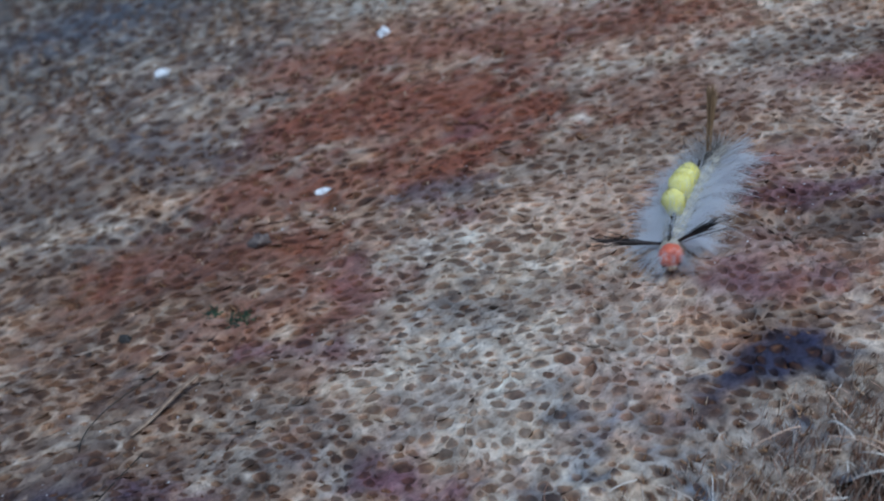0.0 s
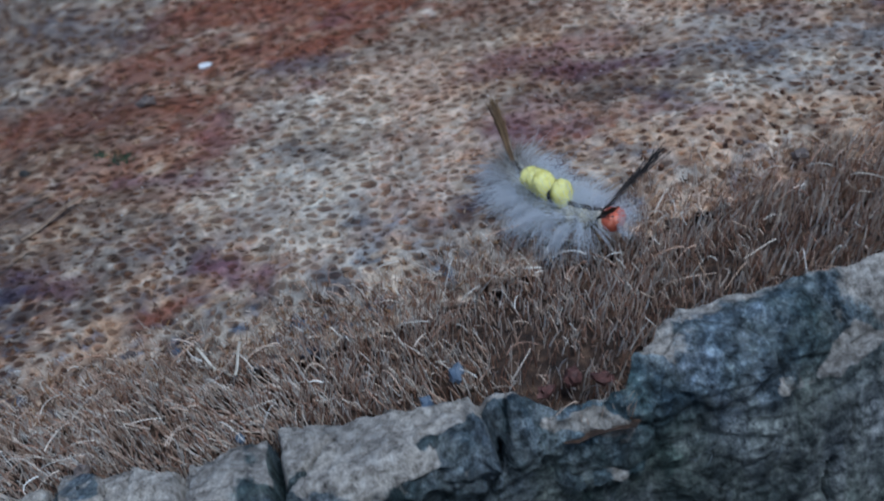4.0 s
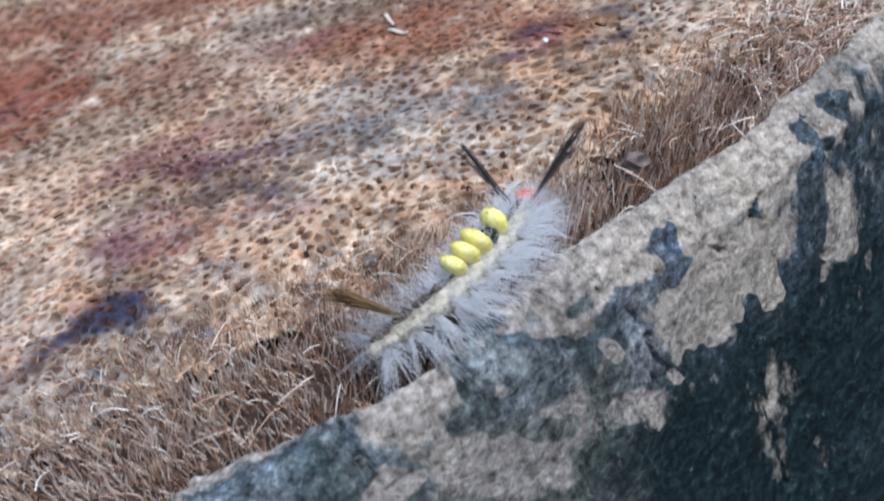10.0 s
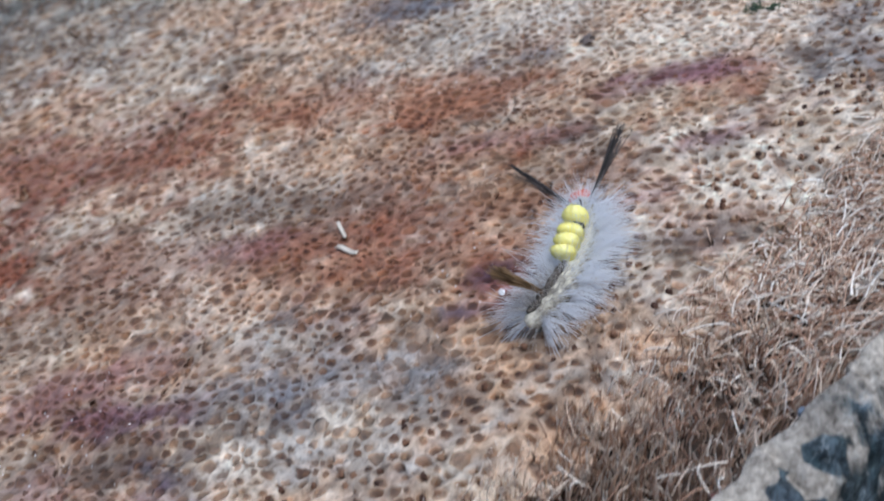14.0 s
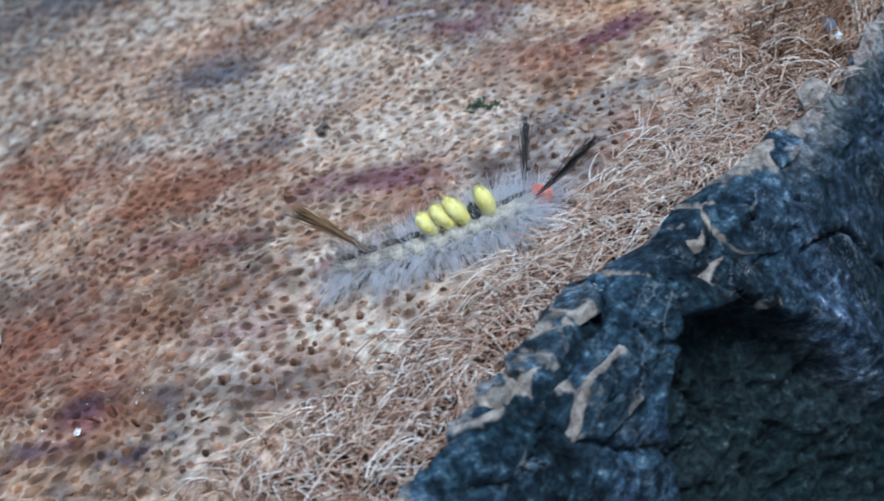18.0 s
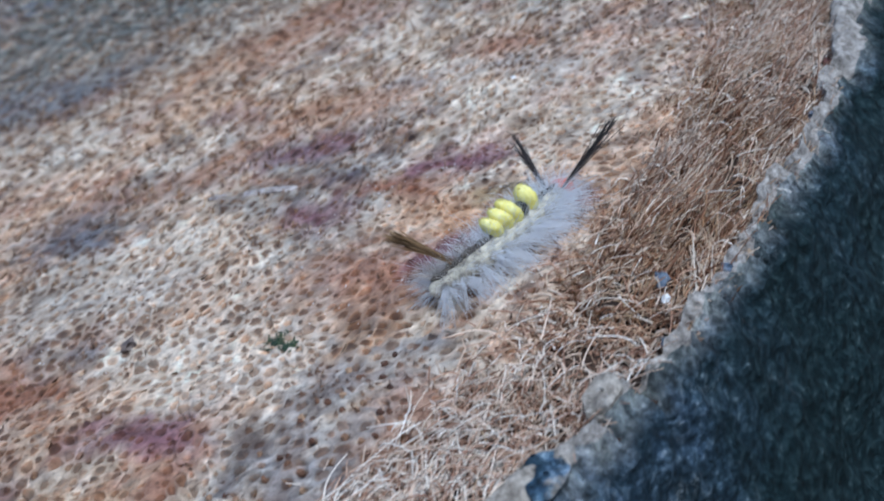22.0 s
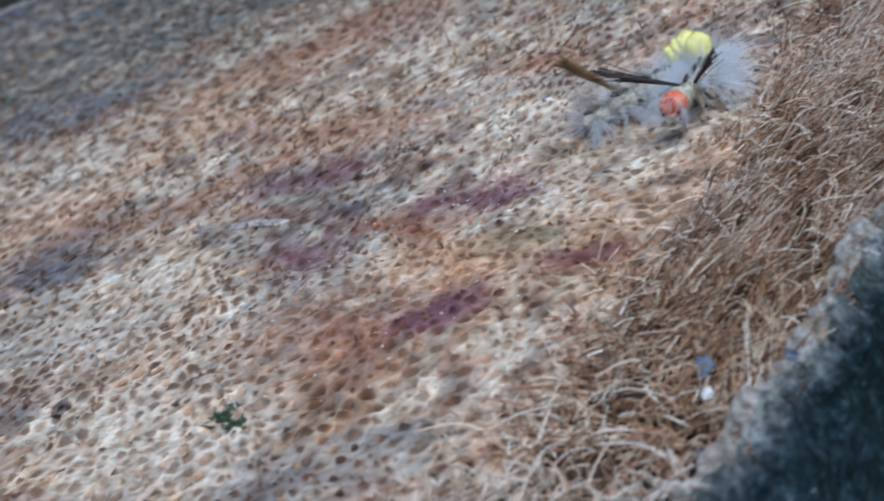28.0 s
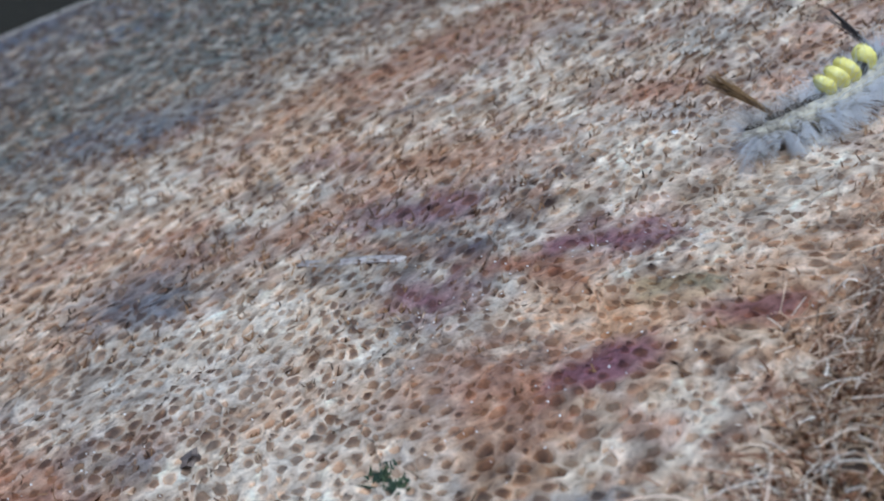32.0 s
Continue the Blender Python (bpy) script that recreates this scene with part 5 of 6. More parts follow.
def crumb(name, x, y, size, mat, label, category, seed, flat=0.6):
    """A small broken lump with facets."""
    rng = random.Random(seed)
    bm = bmesh.new()
    bmesh.ops.create_icosphere(bm, subdivisions=2, radius=1.0)
    for v in bm.verts:
        k = 1 + 0.9 * (noise.noise(v.co * 1.5 + Vector((seed, 0, 0)))) + rng.uniform(-0.16, 0.16)
        v.co = Vector((v.co.x * k * size, v.co.y * k * size * 0.7, v.co.z * k * size * flat))
    ob = part(name, bm, mat, None)
    for p in ob.data.polygons:
        p.use_smooth = False
    ob.matrix_basis = pose(x, y, ground_at(x, y) + size * flat * 0.45, rng.uniform(-15, 15), rng.uniform(-15, 15), rng.uniform(0, 360))
    return tagged(ob, label, category)


def moss_tuft(x, y, size, seed):
    """A tuft of tiny pointed leaves."""
    rng = np.random.default_rng(seed)
    n = 70
    root = np.c_[rng.normal(0, size * 0.4, n), rng.normal(0, size * 0.4, n), np.zeros(n)]
    ways = np.c_[rng.normal(0, 0.6, n), rng.normal(0, 0.6, n), rng.uniform(0.3, 1, n)]
    verts, faces = strands(root, ways, rng.uniform(0.15, 0.45, n) * size, rng.uniform(0.00016, 0.00032, n), rng.normal(0, 0.3, (n, 3)), steps=2, taper=0.15)
    ob = sheet("moss_tuft", verts, [faces], [MOSS])
    ob.matrix_basis = pose(x, y, ground_at(x, y))
    return tagged(ob, "small dark green moss tuft in the pitted wood", "moss")


def thread(x, y, turn, length, seed):
    bm = bmesh.new()
    ring0 = None
    for k in range(17):
        u = k / 16
        p = Vector((length * u, 0.25 * length * math.sin(u * 3.0 + seed), 0.0006 + 0.0012 * math.sin(u * math.pi)))
        ring = [bm.verts.new(p + Vector((0, math.cos(a) * 0.00013, math.sin(a) * 0.00013))) for a in (0, 2.09, 4.19)]
        if ring0:
            for i in range(3):
                bm.faces.new((ring0[i], ring0[(i + 1) % 3], ring[(i + 1) % 3], ring[i]))
        ring0 = ring
    ob = part("loose_fibre", bm, THREAD, None)
    ob.matrix_basis = pose(x, y, ground_at(x, y), 0, 0, turn)
    return tagged(ob, "dark curved loose fibre lying on the wood", "fibre")


straw(0.1204, -0.2215, 0.0055, 0.0009, 125)
straw(0.1206, -0.2135, 0.0045, 0.0007, 95, 0.15)
straw(0.1976, -0.1213, 0.0270, 0.0022, -38, 0.0, MAUVE, "long pale mauve sliver lying on the wood").location.z -= 0.0006
straw(-0.0020, -0.3110, 0.0045, 0.0004, 120, 0.4)
straw(0.0030, -0.3140, 0.0050, 0.0004, 70, 0.4)
straw(0.1170, -0.3040, 0.0090, 0.0010, 20, 0.1)
crumb("chalky_crumb", -0.0472, -0.0220, 0.0030, CHALK, "rough white crumb on the grey wood", "crumb", 3)
crumb("chalky_crumb", 0.0223, -0.0647, 0.0022, CHALK, "small rounded white crumb on the wood", "crumb", 5)
crumb("chalky_crumb", 0.1413, -0.2546, 0.0007, CHALK, "tiny white crumb on the wood", "crumb", 7)
crumb("chalky_crumb", 0.2566, -0.1148, 0.0007, CHALK, "small white crumb beside the fibres", "crumb", 8)
crumb("chalky_crumb", 0.2666, -0.2188, 0.0008, CHALK, "pale crumb caught in the fibres", "crumb", 9, 0.8)
crumb("chalky_crumb", -0.0024, -0.1670, 0.0014, CHALK, "angular pale crumb on rust-red wood", "crumb", 10, 0.5)
crumb("bark_chip", -0.0168, -0.1830, 0.0030, CHIP, "dark rough bark chip on the wood", "bark chip", 11, 0.5)
crumb("bark_chip", -0.0444, -0.2062, 0.0016, THREAD, "black crumb in the pitted wood", "bark chip", 12)
crumb("bark_chip", 0.1362, -0.3084, 0.0020, CHIP, "dark purple-brown chip in the fibres", "bark chip", 13, 1.0)
crumb("bark_chip", 0.0331, -0.3324, 0.0017, SLATE, "blue-grey bark chip in the fibres", "bark chip", 14)
crumb("bark_chip", 0.0959, -0.3023, 0.0014, CHIP, "dark chip at the edge of the fibres", "bark chip", 15)
crumb("bark_chip", 0.2670, -0.2140, 0.0011, SLATE, "blue-grey bark chip beside the rim", "bark chip", 16, 0.8)
crumb("bark_chip", 0.1805, -0.1756, 0.0018, CHIP, "small dark chip on the wood", "bark chip", 17)
moss_tuft(-0.0217, -0.2139, 0.0036, 41)
moss_tuft(-0.0270, -0.2080, 0.0024, 42)
moss_tuft(0.2099, -0.1947, 0.0024, 43)
moss_tuft(0.2120, -0.1985, 0.0018, 44)
straw(-0.0342, -0.2382, 0.0150, 0.0010, 36, 0.08, SPLINTER, "tan splinter lifted from the weathered wood")
thread(-0.0367, -0.2937, 95, 0.044, 0.4)
thread(-0.0447, -0.2420, 80, 0.020, 1.4)
crumb("bark_chip", 0.0480, -0.3385, 0.0017, REDCHIP, "reddish torn chip in a gap of the rim", "bark chip", 18, 0.7)
crumb("bark_chip", 0.0515, -0.3405, 0.0014, REDCHIP, "small red-brown chip beside the rim", "bark chip", 19, 0.7)
crumb("bark_chip", 0.0440, -0.3395, 0.0013, REDCHIP, "small red-brown chip beside the rim", "bark chip", 20, 0.7)
crumb("bark_chip", 0.0950, -0.3330, 0.0012, REDCHIP, "red-brown chip where fibres meet the bark", "bark chip", 22, 0.7)

# Chips that have broken off where the crust ends.
rim_rng = random.Random(61)
for d in (-99.0, -93.5, -89.6, -85.2, -73.0, -70.4, -66.8, -63.9, -61.2, -58.4, -55.6, -45.8, -41.0, -38.2, -34.6, -30.8, -27.4, -23.0):
    a = np.radians(d)
    r = RIM + 0.0066 - float(crust_width(np.array([a]))[0]) - rim_rng.uniform(0.0004, 0.0022)
    chip = crumb("bark_chip", r * math.cos(a), r * math.sin(a), rim_rng.uniform(0.0006, 0.0013), rim_rng.choice([CHIP, SLATE, REDCHIP]), "small broken bark chip along the crust", "bark chip", int(200 - d * 3), 0.8)
    tagged(chip, "small broken bark chip along the crust", "bark chip", group="bark chips along the crust")


def build_glints():
    """Pale grains added on the wood in place of its wet glints."""
    rng = np.random.default_rng(71)
    spots = np.array([(0.244, -0.146), (0.238, -0.185), (0.21, -0.15), (0.15, -0.25), (0.02, -0.205), (0.0, -0.17), (-0.04, -0.235), (0.16, -0.165), (0.255, -0.12), (0.07, -0.24)])
    n = 620
    base = spots[rng.integers(0, len(spots), n)]
    x, y = (base + rng.normal(0, 1, (n, 2)) * (0.014, 0.010)).T
    size = rng.uniform(0.00007, 0.00020, n)
    shape = np.array([(1, 0, 0), (-1, 0, 0), (0, 1, 0), (0, -1, 0), (0, 0, 1), (0, 0, -1)], float)
    place = np.c_[x, y, top_height(x, y) + size * 0.8]
    verts = place[:, None] + shape[None] * size[:, None, None] * rng.uniform(0.6, 1.3, (n, 6, 1))
    tri = np.array([(0, 2, 4), (2, 1, 4), (1, 3, 4), (3, 0, 4), (2, 0, 5), (1, 2, 5), (3, 1, 5), (0, 3, 5)])
    ob = sheet("glint_grains", verts.reshape(-1, 3), [(np.arange(n)[:, None, None] * 6 + tri[None]).reshape(-1, 3)], [CHALK], smooth_faces=False)
    tagged(ob, "scattered pale grains standing in for wet glints on the wood", "sand", kind="stuff")


build_glints()

# ---- the caterpillar ----
SKIN = plain_material("caterpillar_skin", [(0.32, (0.16, 0.15, 0.14)), (0.48, (0.42, 0.38, 0.30)), (0.66, (0.60, 0.56, 0.45))], 1000, 0.55, 0.5)
STRIPE = plain_material("dark_back_stripe", [(0.3, (0.015, 0.013, 0.012)), (0.7, (0.10, 0.08, 0.06))], 700, 0.7, 0.6)
BLACK = plain_material("black_velvet", [(0.3, (0.006, 0.006, 0.006)), (0.7, (0.02, 0.02, 0.02))], 700, 0.8)
HEADRED = plain_material("orange_red_head", [(0.3, (0.48, 0.075, 0.035)), (0.55, (0.62, 0.15, 0.08)), (0.77, (0.73, 0.36, 0.26))], 420, 0.4, 0.3, 0.0004, 0.5)
MOUTH = plain_material("pale_mouthparts", [(0.3, (0.30, 0.17, 0.08)), (0.7, (0.62, 0.50, 0.38))], 600, 0.5)
LEG = plain_material("amber_leg", [(0.3, (0.35, 0.20, 0.08)), (0.7, (0.60, 0.42, 0.22))], 600, 0.45)
YELLOW = plain_material("yellow_tussock", [(0.3, (0.76, 0.66, 0.13)), (0.55, (0.85, 0.79, 0.30)), (0.8, (0.93, 0.90, 0.56))], 420, 1.0, 0.6, specular=0.0)
YELLOWHAIR = strand_material("yellow_hair", [(0.0, (0.74, 0.65, 0.14)), (0.6, (0.86, 0.80, 0.34)), (1.0, (0.94, 0.91, 0.64))], 0.6, 0.2)
WHITEHAIR = strand_material("white_hair", [(0.0, (0.93, 0.94, 0.99)), (0.5, (0.96, 0.965, 0.99)), (1.0, (0.98, 0.98, 0.99))], 0.4, 0.0)
GREYHAIR = strand_material("grey_brown_hair", [(0.0, (0.20, 0.17, 0.15)), (0.5, (0.45, 0.41, 0.38)), (1.0, (0.70, 0.68, 0.66))])
BROWNHAIR = strand_material("brown_hair", [(0.0, (0.10, 0.06, 0.03)), (0.6, (0.25, 0.15, 0.07)), (1.0, (0.36, 0.24, 0.12))])
BLACKHAIR = strand_material("black_hair", [(0.0, (0.012, 0.010, 0.010)), (0.6, (0.05, 0.04, 0.038)), (1.0, (0.14, 0.11, 0.10))])


def translucent(mat, share, clear=0.0):
    """Lets part of the light through and past, as fine hair does."""
    nodes, links = mat.node_tree.nodes, mat.node_tree.links
    b, out = nodes["Principled BSDF"], nodes["Material Output"]
    thin, both = nodes.new("ShaderNodeBsdfTranslucent"), nodes.new("ShaderNodeMixShader")
    links.new(b.inputs["Base Color"].links[0].from_socket, thin.inputs["Color"])
    both.inputs[0].default_value = share
    links.new(b.outputs[0], both.inputs[1])
    links.new(thin.outputs[0], both.inputs[2])
    through_hair, thinned = nodes.new("ShaderNodeBsdfTransparent"), nodes.new("ShaderNodeMixShader")
    thinned.inputs[0].default_value = clear
    links.new(both.outputs[0], thinned.inputs[1])
    links.new(through_hair.outputs[0], thinned.inputs[2])
    links.new(thinned.outputs[0], out.inputs["Surface"])


translucent(WHITEHAIR, 0.55, 0.35)
translucent(YELLOWHAIR, 0.55)
WHITEHAIR.node_tree.nodes["Principled BSDF"].inputs["Sheen Weight"].default_value = 0.7
WHITEHAIR.node_tree.nodes["Principled BSDF"].inputs["Sheen Tint"].default_value = (0.86, 0.93, 1.0, 1)


def fur(name, parent, mat, roots, ways, lengths, radii, bends, label="", steps=3, taper=0.25):
    verts, faces = strands(np.asarray(roots, float), np.asarray(ways, float), np.asarray(lengths, float), np.asarray(radii, float), np.asarray(bends, float), steps, taper)
    ob = sheet(name, verts, [faces], [mat])
    ob.parent = parent
    return tagged(ob, label)


def lobe(radius_x, radius_y, radius_z, place=(0, 0, 0), rough=0.0, seed=0.0, power=2.0, cuts=3):
    bm = bmesh.new()
    bmesh.ops.create_icosphere(bm, subdivisions=cuts, radius=1.0)
    for v in bm.verts:
        k = 1 + rough * noise.noise(v.co * 2.6 + Vector((seed, seed, 0)))
        v.co = Vector((v.co.x * radius_x * k + place[0], v.co.y * radius_y * k + place[1], v.co.z * radius_z * k + place[2]))
    return bm


def pencil(name, parent, mat, root, way, length, label, seed, count=26, knob=True):
    """A long bundle of dark hairs that thickens towards its end."""
    rng = np.random.default_rng(seed)
    way = np.array(way) / np.linalg.norm(way)
    roots = np.array(root) + rng.normal(0, 0.00013, (count, 3))
    ways = way + rng.normal(0, 0.035, (count, 3))
    lens = length * rng.uniform(0.62, 1.0, count)
    ob = fur(name, parent, mat, roots, ways, lens, np.full(count, 0.00008), rng.normal(0, 0.03, (count, 3)) - (0, 0, 0.05), label, 4, 0.8)
    if knob:
        more = 34
        tips = np.array(root) + np.outer(length * rng.uniform(0.35, 0.92, more), way) - np.outer(np.full(more, 0.05 * length), (0, 0, 0.5)) + rng.normal(0, 0.0001, (more, 3))
        fur("plume", ob, mat, tips, way + rng.normal(0, 0.16, (more, 3)), np.full(more, length * 0.16), np.full(more, 0.00007), rng.normal(0, 0.1, (more, 3)), "", 2, 0.6)
    return ob


def build_caterpillar():
    """Head and eleven body rings, each a rigid piece with its own hair."""
    rng = np.random.default_rng(77)
    body = tagged(new("caterpillar"), "white-haired caterpillar with red head and four yellow tufts", "caterpillar")
    head = part("head", lobe(0.0019, 0.0020, 0.0019, rough=0.05), HEADRED, body, "glossy orange-red head capsule")
    for s in (-1, 1):
        part("cheek", lobe(0.0011, 0.0011, 0.0014, (0.0008, s * 0.0008, 0.0001), 0.04, s), HEADRED, head)
        part("eye_spot", lobe(0.00026, 0.00026, 0.00026, (0.0016, s * 0.0012, -0.0008), cuts=1), BLACK, head, "tiny black eye spot")
        part("mandible", lobe(0.0004, 0.00035, 0.0005, (0.0016, s * 0.00035, -0.0013), 0.1, s, cuts=2), MOUTH, head, "pale mouthpart")
    part("collar", lobe(0.0009, 0.0020, 0.0019, (-0.0018, 0, -0.0001), 0.08, 4), SKIN, head, "pale yellow neck ring")
    n = 200
    a = rng.uniform(-2.6, 2.6, n)
    fur("face_hair", head, WHITEHAIR, np.c_[np.full(n, 0.0009), 0.0016 * np.sin(a), 0.0015 * np.cos(a) - 0.0003], np.c_[np.ones(n), 0.7 * np.sin(a) + rng.normal(0, 0.2, n), rng.normal(0, 0.5, n)],
        rng.uniform(0.0020, 0.0048, n), np.full(n, 0.000034), rng.normal(0, 0.12, (n, 3)), "fine pale hair round the face")
    rings = []
    radii = [0.0019, 0.0022, 0.0023, 0.0024, 0.0024, 0.0024, 0.0024, 0.0024, 0.0023, 0.0021, 0.0017]
    for i, r in enumerate(radii):
        seg = part("body_ring", lobe(0.0024, r * 0.86, r * 0.92, rough=0.05, seed=i * 3.1), SKIN, body)
        part("back_stripe", lobe(0.0016, 0.00075 if i > 6 else 0.0004, 0.0005, (0, 0, r * 0.92), 0.2, i, cuts=2), STRIPE, seg, "dark brown back stripe")
        for s in (-1, 1):
            part("wart", lobe(0.0004, 0.0003, 0.0004, (0.0002, s * r * 0.80, r * 0.25), 0.15, i, cuts=2), SKIN, seg, "pale side wart")
            if i < 3:
                part("leg", lobe(0.0004, 0.0004, 0.0012, (0.0003, s * 0.0011, -0.0021), 0.1, i, cuts=2), LEG, seg, "short amber leg")
            elif i in (5, 6, 7, 8, 10):
                part("proleg", lobe(0.0007, 0.0006, 0.0011, (0, s * 0.0010, -0.0022), 0.1, i, cuts=2), SKIN, seg, "stubby pale proleg")
        n = 110 if i == 0 else 230
        side = np.where(np.arange(n) % 2 == 0, 1.0, -1.0)
        fore = 0.75 if i == 0 else (0.25 if i < 3 else (-0.3 if i > 7 else 0.0))
        lock = rng.integers(0, 11, n) + 11 * (side > 0)      # hairs gather in pointed locks
        lock_lift, lock_fore = rng.uniform(-0.75, 0.40, 22)[lock], rng.uniform(-0.55, 0.55, 22)[lock]
        loose = rng.uniform(0.4, 1.0, n)
        lift = lock_lift + rng.normal(0, 0.16, n) * loose
        roots = np.c_[0.0016 * lock_fore + rng.normal(0, 0.0003, n), side * r * np.cos(lift) * 0.95, r * np.sin(lift) * 0.95]
        ways = np.c_[fore + lock_fore + rng.normal(0, 0.13, n) * loose, side * np.cos(lift), np.sin(lift) + 0.18 + rng.normal(0, 0.14, n) * loose]
        long = rng.uniform(0.75, 1.2, 22)[lock]
        fur("side_hair", seg, WHITEHAIR, roots, ways, (0.7 if i == 0 else 1.0) * long * (rng.uniform(0.0034, 0.0062, n) + 0.0030 * rng.uniform(0, 1, n) ** 4), rng.uniform(0.000034, 0.000064, n), np.c_[rng.normal(0, 0.08, (n, 2)), rng.normal(-0.18, 0.10, n)], "fan of fine bluish-white hair", 3, 0.3)
        n = 120
        roll = rng.uniform(-1.35, 1.35, n)
        fur("back_hair", seg, WHITEHAIR if i < 8 else GREYHAIR, np.c_[rng.normal(0, 0.0006, n), r * np.sin(roll), r * np.cos(roll)], np.c_[rng.normal(fore, 0.4, n), np.sin(roll) * 1.3, np.cos(roll)],
            rng.uniform(0.0018, 0.0046, n), np.full(n, 0.000034), rng.normal(0, 0.12, (n, 3)), "sparse fine back hair", 3, 0.3)
        if i in (3, 4, 5, 6):
            ahead, tall = {3: (0.0008, 0.0025), 4: (-0.0004, 0.0026), 5: (0.0, 0.0023), 6: (0.0003, 0.0019)}[i]
            lean = -0.10 if i == 3 else -0.42
            brush = lobe(0.00128, 0.00200, tall, (ahead, 0, r + tall * 0.42), 0.10, i * 7.0)
            for v in brush.verts:                  # a brush that leans back and broadens to a blunt end
                k = (v.co.z - r) / tall
                v.co.y *= 0.85 + 0.22 * k
                v.co.x += lean * max(v.co.z - r, 0.0)
            tuft = part("tussock", brush, YELLOW, seg, "dense lemon-yellow hair tuft")
            n = 260
            u, v = rng.uniform(0, 6.283, n), rng.uniform(-0.25, 1.0, n)
            out = np.c_[np.cos(u) * np.sqrt(1 - v * v), np.sin(u) * np.sqrt(1 - v * v), v]
            hold = out * (0.00108, 0.0018, tall * 0.9) + (ahead, 0, r + tall * 0.42)
            hold[:, 0] += lean * np.maximum(hold[:, 2] - r, 0)
            fur("tuft_hair", tuft, YELLOWHAIR, hold, out * (0.35, 0.6, 0.9) + (0.6 * lean, 0, 0.8), rng.uniform(0.0003, 0.0006, n), np.full(n, 0.00007), rng.normal(0, 0.1, (n, 3)), "", 2, 0.3)
            if i in (3, 4):
                part("black_gap", lobe(0.0010, 0.0014, 0.0012, (-0.0011 if i == 3 else 0.0011, 0, r + 0.0004), 0.1, i, cuts=2), BLACK, seg, "velvet-black band between tufts")
        if i == 0:
            for s in (-1, 1):
                pencil("hair_pencil", seg, BLACKHAIR, (0.0008, s * 0.0013, 0.0010), (0.64, s * 0.66, 0.58), 0.0135, "long black hair pencil beside the head", 5 + s)
        if i == 9:
            pencil("tail_pencil", seg, BROWNHAIR, (-0.0002, 0, r), (-0.60, 0.0, 0.80), 0.0128, "upright brown hair pencil at the tail", 9, 110, False)
            n = 90
            u = rng.uniform(-1.3, 1.3, n)
            fur("tail_hair", seg, GREYHAIR, np.c_[np.full(n, -0.001), 0.0016 * np.sin(u), rng.normal(0, 0.0008, n)], np.c_[-np.cos(u), np.sin(u), rng.normal(0.15, 0.25, n)],
                rng.uniform(0.004, 0.0085, n), np.full(n, 0.00003), rng.normal(0, 0.1, (n, 3)), "long grey tail hair", 3, 0.3)
        rings.append(seg)
    return body, head, rings


caterpillar, cat_head, cat_rings = build_caterpillar()


def surface_up(p):
    """The stump's outward direction near its rounded rim."""
    r = math.hypot(p.x, p.y)
    q = (max(r - (RIM + 0.0016), 0.0), max(p.z - TOP + 0.005, 0.0))
    length = math.hypot(*q)
    if length < 1e-6:
        return Vector((0, 0, 1))
    return Vector((p.x / r * q[0] / length, p.y / r * q[0] / length, q[1] / length))


def upright(place, ahead):
    """A pose at a place, x ahead along the body, z away from the stump."""
    up = surface_up(place)
    x = (ahead - 0.6 * up * ahead.dot(up)).normalized()
    y = up.cross(x).normalized()
    z = x.cross(y)
    m = Matrix((x, y, z)).transposed().to_4x4()
    return Matrix.Translation(place) @ m


